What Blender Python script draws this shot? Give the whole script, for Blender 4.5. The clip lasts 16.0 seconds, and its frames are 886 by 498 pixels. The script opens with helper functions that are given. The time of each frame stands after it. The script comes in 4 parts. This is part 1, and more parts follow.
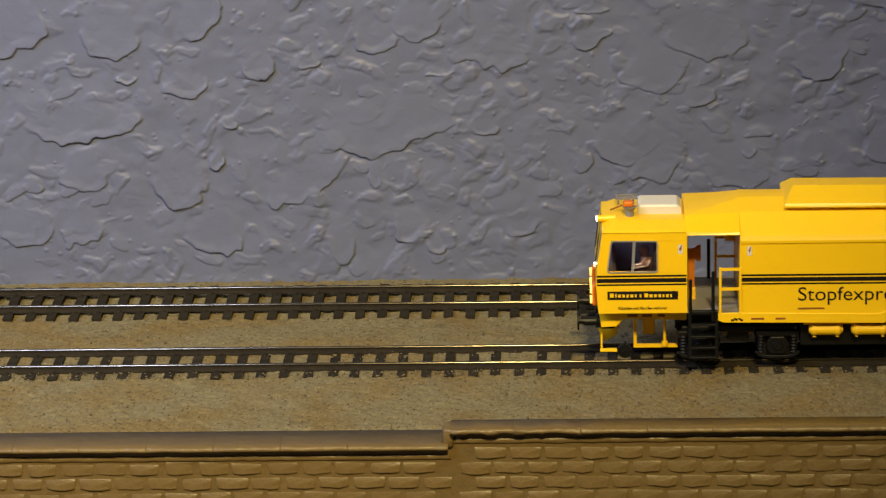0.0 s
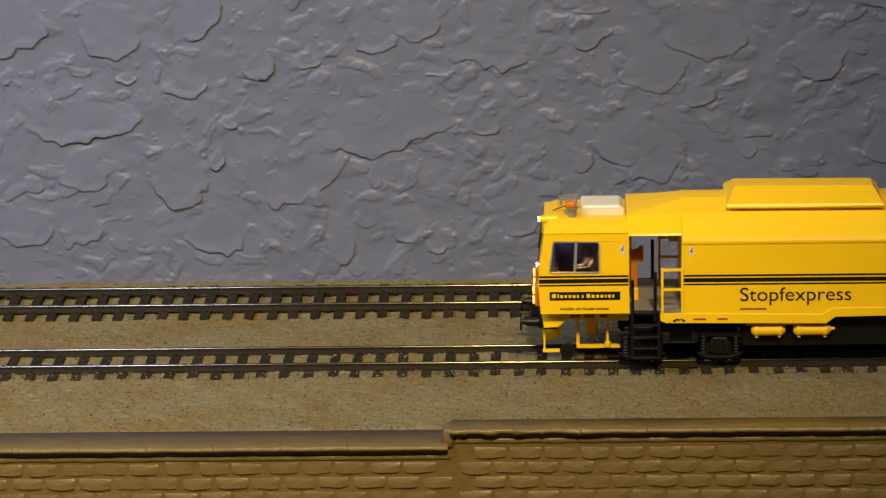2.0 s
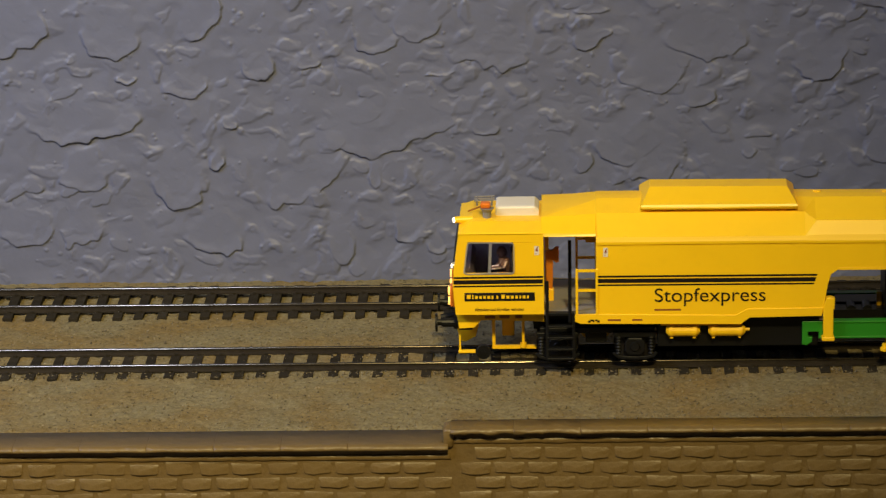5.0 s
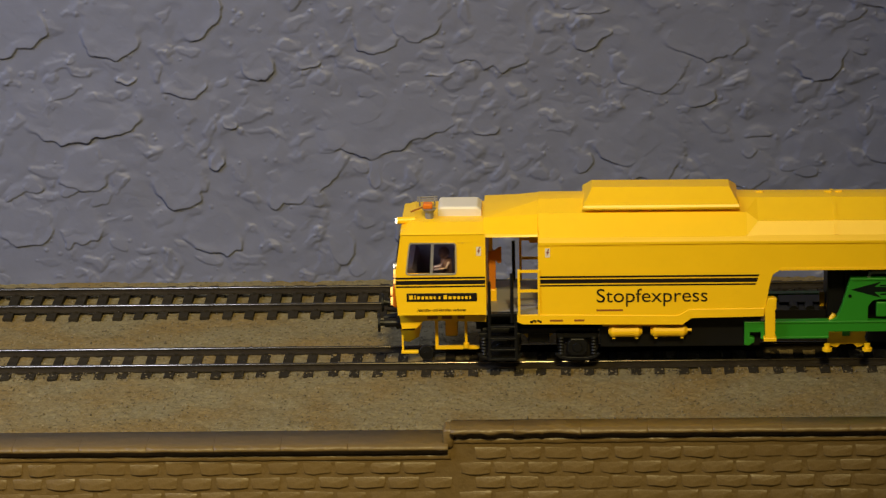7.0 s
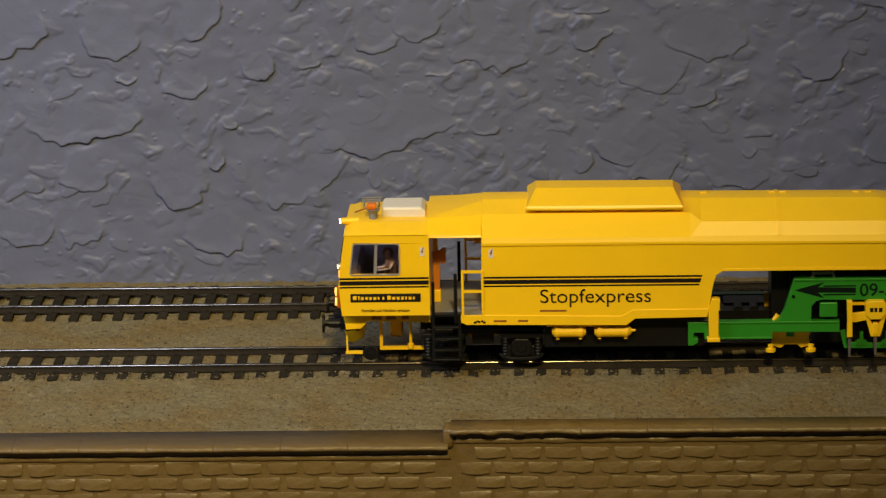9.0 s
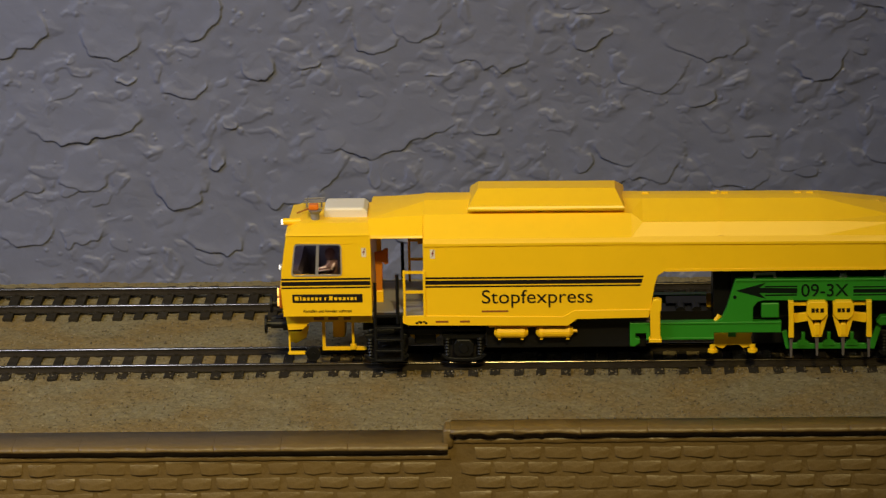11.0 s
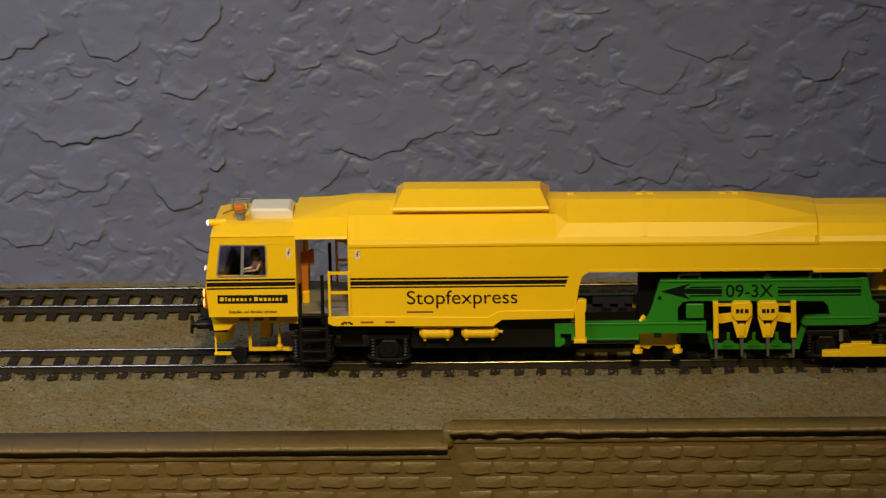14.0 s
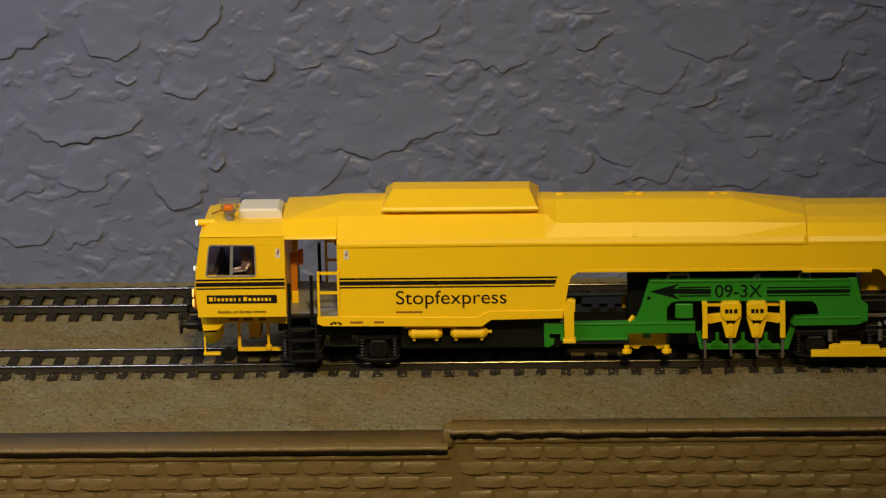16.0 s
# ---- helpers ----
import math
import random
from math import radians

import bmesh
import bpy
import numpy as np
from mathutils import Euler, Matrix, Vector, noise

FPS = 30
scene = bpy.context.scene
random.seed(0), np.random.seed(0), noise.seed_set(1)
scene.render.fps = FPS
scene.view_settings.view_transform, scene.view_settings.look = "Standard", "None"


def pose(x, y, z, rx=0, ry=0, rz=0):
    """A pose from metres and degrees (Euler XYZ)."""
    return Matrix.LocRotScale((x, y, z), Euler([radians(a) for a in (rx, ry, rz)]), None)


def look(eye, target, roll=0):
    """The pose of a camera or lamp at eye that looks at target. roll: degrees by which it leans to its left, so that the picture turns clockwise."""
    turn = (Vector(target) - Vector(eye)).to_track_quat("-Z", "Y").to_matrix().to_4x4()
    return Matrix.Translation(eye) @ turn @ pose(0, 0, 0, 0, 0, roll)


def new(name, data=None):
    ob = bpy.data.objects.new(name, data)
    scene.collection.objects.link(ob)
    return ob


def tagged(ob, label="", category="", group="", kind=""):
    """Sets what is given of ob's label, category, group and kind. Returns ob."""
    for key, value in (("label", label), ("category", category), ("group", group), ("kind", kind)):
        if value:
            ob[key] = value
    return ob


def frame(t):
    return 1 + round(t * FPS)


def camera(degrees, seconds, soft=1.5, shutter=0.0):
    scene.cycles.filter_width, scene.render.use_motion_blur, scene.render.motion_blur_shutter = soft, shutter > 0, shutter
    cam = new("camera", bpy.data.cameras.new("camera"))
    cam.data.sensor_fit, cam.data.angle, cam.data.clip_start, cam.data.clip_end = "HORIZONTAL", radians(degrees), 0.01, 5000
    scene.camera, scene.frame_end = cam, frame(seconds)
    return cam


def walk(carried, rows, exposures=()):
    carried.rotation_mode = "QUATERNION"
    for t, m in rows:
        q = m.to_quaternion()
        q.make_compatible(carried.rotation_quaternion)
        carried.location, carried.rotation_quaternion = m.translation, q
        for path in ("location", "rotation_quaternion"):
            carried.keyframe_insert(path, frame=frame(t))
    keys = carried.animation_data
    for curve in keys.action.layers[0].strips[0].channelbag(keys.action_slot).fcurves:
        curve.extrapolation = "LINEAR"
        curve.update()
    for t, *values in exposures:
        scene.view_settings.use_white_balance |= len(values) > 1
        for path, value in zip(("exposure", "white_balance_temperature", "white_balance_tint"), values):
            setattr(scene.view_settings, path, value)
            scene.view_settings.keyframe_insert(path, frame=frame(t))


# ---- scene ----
# The camera stands on a tripod about a metre before the layout; the layout is modelled in millimetres.
MM = 0.001
cam = camera(13.933, 16.0, soft=1.3, shutter=0.8)
EYE = look((0.03803, -0.98957, 0.30889), (0.00094, -0.0275, 0.0386), -1.1668)
walk(cam, [(0.0, EYE), (16.0, EYE)], exposures=[(0.0, -0.05), (2.0, -0.16), (4.0, -0.28), (7.0, -0.45), (9.0, -0.56), (12.5, -0.73), (16.0, -0.79)])

# ---- light: an added cool lamp at the left, a warm ceiling spot, faint room light ----
world = bpy.data.worlds.new("room_world")
scene.world = world
world.use_nodes = True
world.node_tree.nodes["Background"].inputs[0].default_value = (0.75, 0.8, 1.0, 1)
world.node_tree.nodes["Background"].inputs[1].default_value = 0.05


def area_lamp(name, m, size_x, size_y, watts, colour):
    data = bpy.data.lights.new(name, "AREA")
    data.shape, data.size, data.size_y = "RECTANGLE", size_x, size_y
    data.energy, data.color = watts, colour
    ob = new(name, data)
    ob.matrix_world = m
    return ob


# added cool lamp for the bluish light from the left, its source unseen
area_lamp("cool_side_lamp", look((-0.425, -0.32, 0.44), (-0.30, 0.0, 0.0)), 0.24, 0.30, 4.2, (0.66, 0.76, 1.06))
spot = bpy.data.lights.new("ceiling_spot", "SPOT")
spot.energy, spot.color, spot.shadow_soft_size = 167.0, (0.98, 0.78, 0.345), 0.08
spot.spot_size, spot.spot_blend = radians(29.5), 1.0
new("ceiling_spot", spot).matrix_world = look((0.16, -1.29, 1.18), (-0.18, 0.0, 0.02))


# ---- materials ----
def material(name, colour, rough=0.5, metal=0.0, vary=0.15, grain=300.0, bump=0.0, bump_scale=2000.0, second=None, spec=0.5, coat=0.0, island=0.0, lo=0.3, hi=0.7, stain=None, cloud=0.5, pits=0.0):
    """Plain surface with variation at two scales and fine relief; scales are per metre."""
    mat = bpy.data.materials.new(name)
    mat.use_nodes = True
    nt = mat.node_tree
    b = nt.nodes["Principled BSDF"]
    b.inputs["Roughness"].default_value = rough
    b.inputs["Metallic"].default_value = metal
    b.inputs["Specular IOR Level"].default_value = spec
    b.inputs["Coat Weight"].default_value = coat
    tc = nt.nodes.new("ShaderNodeTexCoord")
    n1 = nt.nodes.new("ShaderNodeTexNoise")
    n1.inputs["Scale"].default_value, n1.inputs["Detail"].default_value = grain, 6
    n2 = nt.nodes.new("ShaderNodeTexNoise")
    n2.inputs["Scale"].default_value, n2.inputs["Detail"].default_value = grain * 0.12, 3
    nt.links.new(tc.outputs["Object"], n1.inputs["Vector"])
    nt.links.new(tc.outputs["Object"], n2.inputs["Vector"])
    mix = nt.nodes.new("ShaderNodeMath")
    mix.operation = "MULTIPLY_ADD"
    mix.inputs[1].default_value = 1 - cloud
    nt.links.new(n1.outputs["Fac"], mix.inputs[0])
    half = nt.nodes.new("ShaderNodeMath")
    half.operation = "MULTIPLY"
    half.inputs[1].default_value = cloud
    nt.links.new(n2.outputs["Fac"], half.inputs[0])
    nt.links.new(half.outputs[0], mix.inputs[2])
    ramp = nt.nodes.new("ShaderNodeValToRGB")
    ramp.color_ramp.elements[0].position, ramp.color_ramp.elements[1].position = lo, hi
    other = second or tuple(c * (1 - vary) for c in colour)
    ramp.color_ramp.elements[0].color = (*other, 1)
    ramp.color_ramp.elements[1].color = (*colour, 1)
    nt.links.new(mix.outputs[0], ramp.inputs[0])
    out = ramp.outputs[0]
    if stain:
        n4 = nt.nodes.new("ShaderNodeTexNoise")
        n4.inputs["Scale"].default_value, n4.inputs["Detail"].default_value = 38.0, 4
        nt.links.new(tc.outputs["Object"], n4.inputs["Vector"])
        cover = nt.nodes.new("ShaderNodeMapRange")
        cover.inputs[1].default_value, cover.inputs[2].default_value, cover.inputs[4].default_value = 0.44, 0.62, 0.9
        nt.links.new(n4.outputs["Fac"], cover.inputs[0])
        blend = nt.nodes.new("ShaderNodeMix")
        blend.data_type, blend.blend_type = "RGBA", "MULTIPLY"
        nt.links.new(cover.outputs[0], blend.inputs[0])
        nt.links.new(out, blend.inputs[6])
        blend.inputs[7].default_value = (*stain, 1)
        out = blend.outputs[2]
    if pits:
        n5 = nt.nodes.new("ShaderNodeTexNoise")
        n5.inputs["Scale"].default_value, n5.inputs["Detail"].default_value = 520.0, 1
        nt.links.new(tc.outputs["Object"], n5.inputs["Vector"])
        hole = nt.nodes.new("ShaderNodeMapRange")
        hole.inputs[1].default_value, hole.inputs[2].default_value = 0.66, 0.74
        nt.links.new(n5.outputs["Fac"], hole.inputs[0])
        dark = nt.nodes.new("ShaderNodeMix")
        dark.data_type, dark.blend_type = "RGBA", "MULTIPLY"
        nt.links.new(hole.outputs[0], dark.inputs[0])
        nt.links.new(out, dark.inputs[6])
        dark.inputs[7].default_value = (pits, pits, pits, 1)
        out = dark.outputs[2]
    if island:
        info = nt.nodes.new("ShaderNodeObjectInfo")
        geo = nt.nodes.new("ShaderNodeNewGeometry")
        add = nt.nodes.new("ShaderNodeMath")
        nt.links.new(info.outputs["Random"], add.inputs[0])
        nt.links.new(geo.outputs["Random Per Island"], add.inputs[1])
        rng = nt.nodes.new("ShaderNodeMapRange")
        rng.inputs[2].default_value, rng.inputs[3].default_value, rng.inputs[4].default_value = 2.0, 1 - island, 1 + island
        nt.links.new(add.outputs[0], rng.inputs[0])
        hsv = nt.nodes.new("ShaderNodeHueSaturation")
        nt.links.new(rng.outputs[0], hsv.inputs["Value"])
        nt.links.new(out, hsv.inputs["Color"])
        out = hsv.outputs[0]
    nt.links.new(out, b.inputs["Base Color"])
    if bump:
        n3 = nt.nodes.new("ShaderNodeTexNoise")
        n3.inputs["Scale"].default_value, n3.inputs["Detail"].default_value = bump_scale, 5
        nt.links.new(tc.outputs["Object"], n3.inputs["Vector"])
        bm_node = nt.nodes.new("ShaderNodeBump")
        bm_node.inputs["Strength"].default_value, bm_node.inputs["Distance"].default_value = 0.6, bump
        nt.links.new(n3.outputs["Fac"], bm_node.inputs["Height"])
        nt.links.new(bm_node.outputs[0], b.inputs["Normal"])
    return mat


def glowing(name, colour, strength):
    mat = bpy.data.materials.new(name)
    mat.use_nodes = True
    b = mat.node_tree.nodes["Principled BSDF"]
    b.inputs["Base Color"].default_value = (*colour, 1)
    b.inputs["Emission Color"].default_value = (*colour, 1)
    b.inputs["Emission Strength"].default_value = strength
    return mat


def clear_glass(name, tint, rough=0.04):
    mat = bpy.data.materials.new(name)
    mat.use_nodes = True
    b = mat.node_tree.nodes["Principled BSDF"]
    b.inputs["Base Color"].default_value = (*tint, 1)
    b.inputs["Transmission Weight"].default_value = 1.0
    b.inputs["Roughness"].default_value = rough
    b.inputs["IOR"].default_value = 1.45
    return mat


M_WALL = material("grey_wall_paint", (0.131, 0.143, 0.216), 0.5, vary=0.08, grain=90, bump=0.00008, bump_scale=900, spec=0.45)
M_ROOM = material("room_paint", (0.78, 0.76, 0.72), 0.7, vary=0.1, grain=8)
M_FLOOR = material("dark_carpet", (0.22, 0.19, 0.165), 0.9, vary=0.3, grain=60)
M_BENCH = material("dark_stained_wood", (0.07, 0.045, 0.028), 0.6, vary=0.4, grain=30)
M_CEIL = material("ceiling_paint", (0.82, 0.81, 0.78), 0.8, vary=0.05, grain=10)
M_GROUND = material("ballast_sand", (0.212, 0.175, 0.093), 0.9, grain=1100, bump=0.0004, bump_scale=1300, second=(0.126, 0.102, 0.052), spec=0.2, lo=0.34, hi=0.66, stain=(0.96, 0.81, 0.58), cloud=0.22, pits=0.5)
M_GRAIN = material("ballast_grain", (0.105, 0.082, 0.043), 0.8, vary=0.3, grain=900, island=1.6)
M_SLEEPER = material("sleeper_plastic", (0.010, 0.008, 0.0055), 0.85, spec=0.12, second=(0.031, 0.025, 0.016), grain=1500, bump=0.0001, bump_scale=4000, island=0.35)
M_RAIL = material("rail_side", (0.012, 0.008, 0.005), 0.7, spec=0.25, second=(0.034, 0.026, 0.015), grain=900, bump=0.0001, bump_scale=2500)
M_RAILTOP = material("rail_head_metal", (0.27, 0.235, 0.18), 0.24, metal=1.0, vary=0.5, grain=400)
M_BROWN = material("retaining_wall_paint", (0.152, 0.097, 0.030), 0.40, vary=0.22, grain=260, bump=0.0009, bump_scale=330, spec=0.45)
M_YELLOW = material("yellow_plastic", (0.945, 0.565, 0.006), 0.36, vary=0.05, grain=150, bump=0.00002, bump_scale=3000)
M_AMBER = material("amber_brown_plastic", (0.30, 0.10, 0.012), 0.5, vary=0.15, grain=300)
M_BLACK = material("black_plastic", (0.006, 0.006, 0.006), 0.42, vary=0.3, grain=400, spec=0.26)
M_INK = material("black_print", (0.010, 0.007, 0.006), 0.5, vary=0.1, grain=400, spec=0.2)
M_GREEN = material("green_plastic", (0.020, 0.215, 0.010), 0.42, vary=0.08, grain=200)
M_DARKGREEN = material("dark_green_print", (0.003, 0.007, 0.004), 0.5, vary=0.1, grain=300, spec=0.15)
M_GREY = material("grey_plastic", (0.22, 0.21, 0.20), 0.5, vary=0.1, grain=300)
M_DARKGREY = material("dark_grey_interior", (0.12, 0.10, 0.095), 0.6, vary=0.2, grain=300)
M_WHITE = material("white_plastic", (0.72, 0.66, 0.55), 0.4, vary=0.06, grain=200)
M_SILVER = material("silver_frame", (0.68, 0.65, 0.62), 0.32, metal=0.75, vary=0.1, grain=300)
M_STEEL = material("blackened_steel", (0.025, 0.022, 0.020), 0.45, metal=0.6, vary=0.3, grain=500)
M_TOOL = material("tamping_tool_grey", (0.16, 0.14, 0.12), 0.45, metal=0.4, vary=0.2, grain=500)
M_ORANGE = material("orange_lens", (0.75, 0.18, 0.01), 0.2, vary=0.1, grain=300)
M_RED = material("red_print", (0.2, 0.02, 0.02), 0.5, vary=0.1, grain=300)
M_SKIN = material("figure_plastic", (0.16, 0.085, 0.055), 0.6, vary=0.2, grain=600)
M_PALE = material("figure_pale", (0.75, 0.66, 0.55), 0.6, vary=0.1, grain=600)
M_GLASS = clear_glass("cab_glass", (0.56, 0.51, 0.58))
M_LAMPW = glowing("white_lamp_lens", (1.0, 0.93, 0.8), 3.5)
M_LAMPO = glowing("warm_lamp_lens", (1.0, 0.55, 0.12), 1.6)


# ---- mesh helpers (millimetres) ----
def finish(bm, name, mat, smooth=False):
    bmesh.ops.recalc_face_normals(bm, faces=bm.faces)
    bmesh.ops.scale(bm, vec=(MM, MM, MM), verts=bm.verts)
    me = bpy.data.meshes.new(name)
    bm.to_mesh(me)
    bm.free()
    for m in mat if isinstance(mat, (list, tuple)) else [mat]:
        me.materials.append(m)
    if smooth:
        for f in me.polygons:
            f.use_smooth = len(f.vertices) <= 4
    return me


def part(name, bm, mat, parent, label="", smooth=False):
    ob = new(name, finish(bm, name, mat, smooth))
    ob.parent = parent
    if label:
        ob["label"] = label
    return ob


def solid(name, bm, mat, label, category, kind="", group="", smooth=False):
    return tagged(new(name, finish(bm, name, mat, smooth)), label, category, group, kind)


def thing(name, label, category, group="", kind=""):
    return tagged(new(name), label, category, group, kind)


def box(bm, x0, x1, y0, y1, z0, z1, bevel=0.0):
    made = bmesh.ops.create_cube(bm, size=1.0)["verts"]
    bmesh.ops.scale(bm, vec=(abs(x1 - x0), abs(y1 - y0), abs(z1 - z0)), verts=made)
    bmesh.ops.translate(bm, vec=((x0 + x1) / 2, (y0 + y1) / 2, (z0 + z1) / 2), verts=made)
    if bevel:
        edges = list({e for v in made for e in v.link_edges})
        bmesh.ops.bevel(bm, geom=edges, offset=bevel, segments=2, affect="EDGES", profile=0.5)
    return bm


def prism(bm, outline, y0, y1, bevel=0.0):
    """An outline in x and z, drawn out from y0 to y1."""
    a = [bm.verts.new((x, y0, z)) for x, z in outline]
    b = [bm.verts.new((x, y1, z)) for x, z in outline]
    n = len(outline)
    faces = [bm.faces.new(a), bm.faces.new(b[::-1])]
    for i in range(n):
        faces.append(bm.faces.new((a[i], b[i], b[(i + 1) % n], a[(i + 1) % n])))
    if bevel:
        bmesh.ops.recalc_face_normals(bm, faces=faces)
        edges = list({e for f in faces[:2] for e in f.edges})
        bmesh.ops.bevel(bm, geom=edges, offset=bevel, segments=2, affect="EDGES", profile=0.5)
    return bm


def loft(bm, sections):
    """sections: (x, [(y, z), ...]) with equal counts, closed rings."""
    rings = [[bm.verts.new((x, y, z)) for y, z in ring] for x, ring in sections]
    n = len(rings[0])
    for r0, r1 in zip(rings, rings[1:]):
        for i in range(n):
            bm.faces.new((r0[i], r0[(i + 1) % n], r1[(i + 1) % n], r1[i]))
    bm.faces.new(rings[0])
    bm.faces.new(rings[-1][::-1])
    return bm


def rod(bm, p, q, r, seg=10, r2=None):
    p, q = Vector(p), Vector(q)
    m = Matrix.Translation((p + q) / 2) @ (q - p).to_track_quat("Z", "Y").to_matrix().to_4x4()
    bmesh.ops.create_cone(bm, cap_ends=True, segments=seg, radius1=r, radius2=r if r2 is None else r2, depth=(q - p).length, matrix=m)
    return bm


def ball(bm, c, r, sx=1.0, sy=1.0, sz=1.0, seg=10):
    bmesh.ops.create_uvsphere(bm, u_segments=seg, v_segments=max(6, seg // 2 + 2), radius=r, matrix=Matrix.Translation(c) @ Matrix.Diagonal((sx, sy, sz, 1)))
    return bm


def rounded(corners, r, seg=4):
    """The outline of a polygon with its corners rounded off."""
    pts = []
    n = len(corners)
    for i in range(n):
        p, c, q = Vector(corners[i - 1]), Vector(corners[i]), Vector(corners[(i + 1) % n])
        a, b = c + (p - c).normalized() * r, c + (q - c).normalized() * r
        for k in range(seg + 1):
            t = k / seg
            w = a * (1 - t) ** 2 + c * 2 * t * (1 - t) + b * t * t
            pts.append((w.x, w.y))
    return pts


def B():
    return bmesh.new()


def lettering(name, text, x, z, y, width, height, mat, parent, bold=0.0):
    """Raised printed text on a face towards -y; x, z is its lower left corner."""
    cu = bpy.data.curves.new(name, "FONT")
    cu.body, cu.size, cu.extrude, cu.offset = text, 1.0, 0.02, bold
    tmp = new(name, cu)
    me = bpy.data.meshes.new_from_object(tmp.evaluated_get(bpy.context.evaluated_depsgraph_get()))
    bpy.data.objects.remove(tmp)
    co = np.zeros(len(me.vertices) * 3)
    me.vertices.foreach_get("co", co)
    co = co.reshape(-1, 3)
    lo, hi = co.min(0), co.max(0)
    fx, fz = width / (hi[0] - lo[0]), height / (hi[1] - lo[1])
    outp = np.stack([x + (co[:, 0] - lo[0]) * fx, np.where(co[:, 2] > 0, y - 0.06, y + 0.02), z + (co[:, 1] - lo[1]) * fz], 1) * MM
    me.vertices.foreach_set("co", outp.ravel())
    me.materials.clear()
    me.materials.append(mat)
    me.update()
    ob = new(name, me)
    ob.parent = parent
    return ob


def sheet(name, xs, ys, place, mat, smooth=True):
    """A fine grid; place gives the three coordinate arrays in millimetres."""
    u, v = np.meshgrid(xs, ys)
    co = np.stack(place(u, v), -1).reshape(-1, 3) * MM
    nx, ny = len(xs), len(ys)
    i = (np.arange(ny - 1)[:, None] * nx + np.arange(nx - 1)[None, :]).ravel()
    quads = np.stack([i, i + 1, i + nx + 1, i + nx], 1)
    me = bpy.data.meshes.new(name)
    me.vertices.add(len(co))
    me.vertices.foreach_set("co", co.ravel())
    me.loops.add(quads.size)
    me.loops.foreach_set("vertex_index", quads.ravel().astype(np.int32))
    me.polygons.add(len(quads))
    me.polygons.foreach_set("loop_start", np.arange(0, quads.size, 4, dtype=np.int32))
    me.update(calc_edges=True)
    me.validate()
    if smooth:
        me.polygons.foreach_set("use_smooth", np.ones(len(quads), dtype=bool))
    me.materials.append(mat)
    return me


def vnoise(x, y, size, seed):
    """Smooth value noise from -1 to 1 with cells of the given size."""
    table = np.random.RandomState(seed).uniform(-1, 1, (256, 256))
    fx, fy = x / size + 1000.0, y / size + 1000.0
    ix, iy = np.floor(fx).astype(int), np.floor(fy).astype(int)
    tx, ty = fx - ix, fy - iy
    tx, ty = tx * tx * (3 - 2 * tx), ty * ty * (3 - 2 * ty)
    g = lambda a, b: table[(ix + a) % 256, (iy + b) % 256]
    return (g(0, 0) * (1 - tx) + g(1, 0) * tx) * (1 - ty) + (g(0, 1) * (1 - tx) + g(1, 1) * tx) * ty


def step(a, b, v):
    t = np.clip((v - a) / (b - a), 0, 1)
    return t * t * (3 - 2 * t)


# ---- the room's shell ----
WALL_Y = 85.5
# larger trowelled patches of plaster on the wall: centre x, z, half sizes and tilt in degrees
PATCHES_LEFT = [(-134.2, 79.0, 11.2, 9.9, 30), (-104.1, 77.4, 10.4, 9.7, 0), (-77.2, 81.8, 10.7, 6.4, 55), (-81.5, 61.1, 7.8, 5.2, 3), (-99.2, 62.7, 3.8, 2.5, 0), (-112.3, 49.2, 19.5, 7.6, 4), (-113.0, 33.5, 8.8, 7.6, 8),
                (-84.4, 31.0, 9.6, 11.4, 5), (-133.1, 16.6, 8.4, 7.3, 15), (-114.8, 15.5, 8.8, 7.6, 10), (-72.8, 13.6, 9.7, 8.8, 0), (-67.2, 48.2, 2.9, 3.2, 0), (-72.0, 37.0, 3.1, 4.9, 0)]
PATCHES_MIDDLE = [(-20.2, 48.1, 22.8, 10.6, 12), (-46.2, 30.2, 16.5, 6.6, 26), (-11.2, 80.4, 8.6, 8.0, 10), (-24.2, 74.6, 7.9, 7.1, 0), (-43.3, 67.3, 4.8, 2.9, 0), (-34.5, 12.5, 4.7, 10.3, 0), (-14.0, 15.9, 7.3, 6.9, 0),
                  (-24.0, 32.5, 2.6, 6.1, 0), (-5.4, 9.3, 3.8, 4.3, 0), (-59.6, 68.8, 5.8, 8.2, 10), (12.2, 71.0, 12.4, 6.8, 0), (-3.8, 63.3, 6.5, 2.1, 10), (10.5, 46.0, 4.2, 3.2, 0), (20.5, 15.0, 6.2, 4.0, 15)]
PATCHES_RIGHT = [(62.2, 64.6, 11.3, 7.8, 0), (77.6, 74.1, 13.3, 8.9, 5), (111.7, 67.7, 9.6, 8.9, 15), (52.6, 43.2, 12.4, 8.9, 10), (62.4, 36.5, 7.5, 9.9, 0), (87.0, 33.4, 12.4, 8.2, 0), (131.6, 39.7, 6.9, 7.1, 0),
                 (130.2, 83.8, 9.9, 3.5, 0), (90.8, 38.7, 3.1, 3.0, 0), (42.6, 74.5, 7.5, 4.4, 20), (43.5, 82.2, 7.2, 2.5, 0), (75.5, 55.3, 6.5, 4.3, 20)]


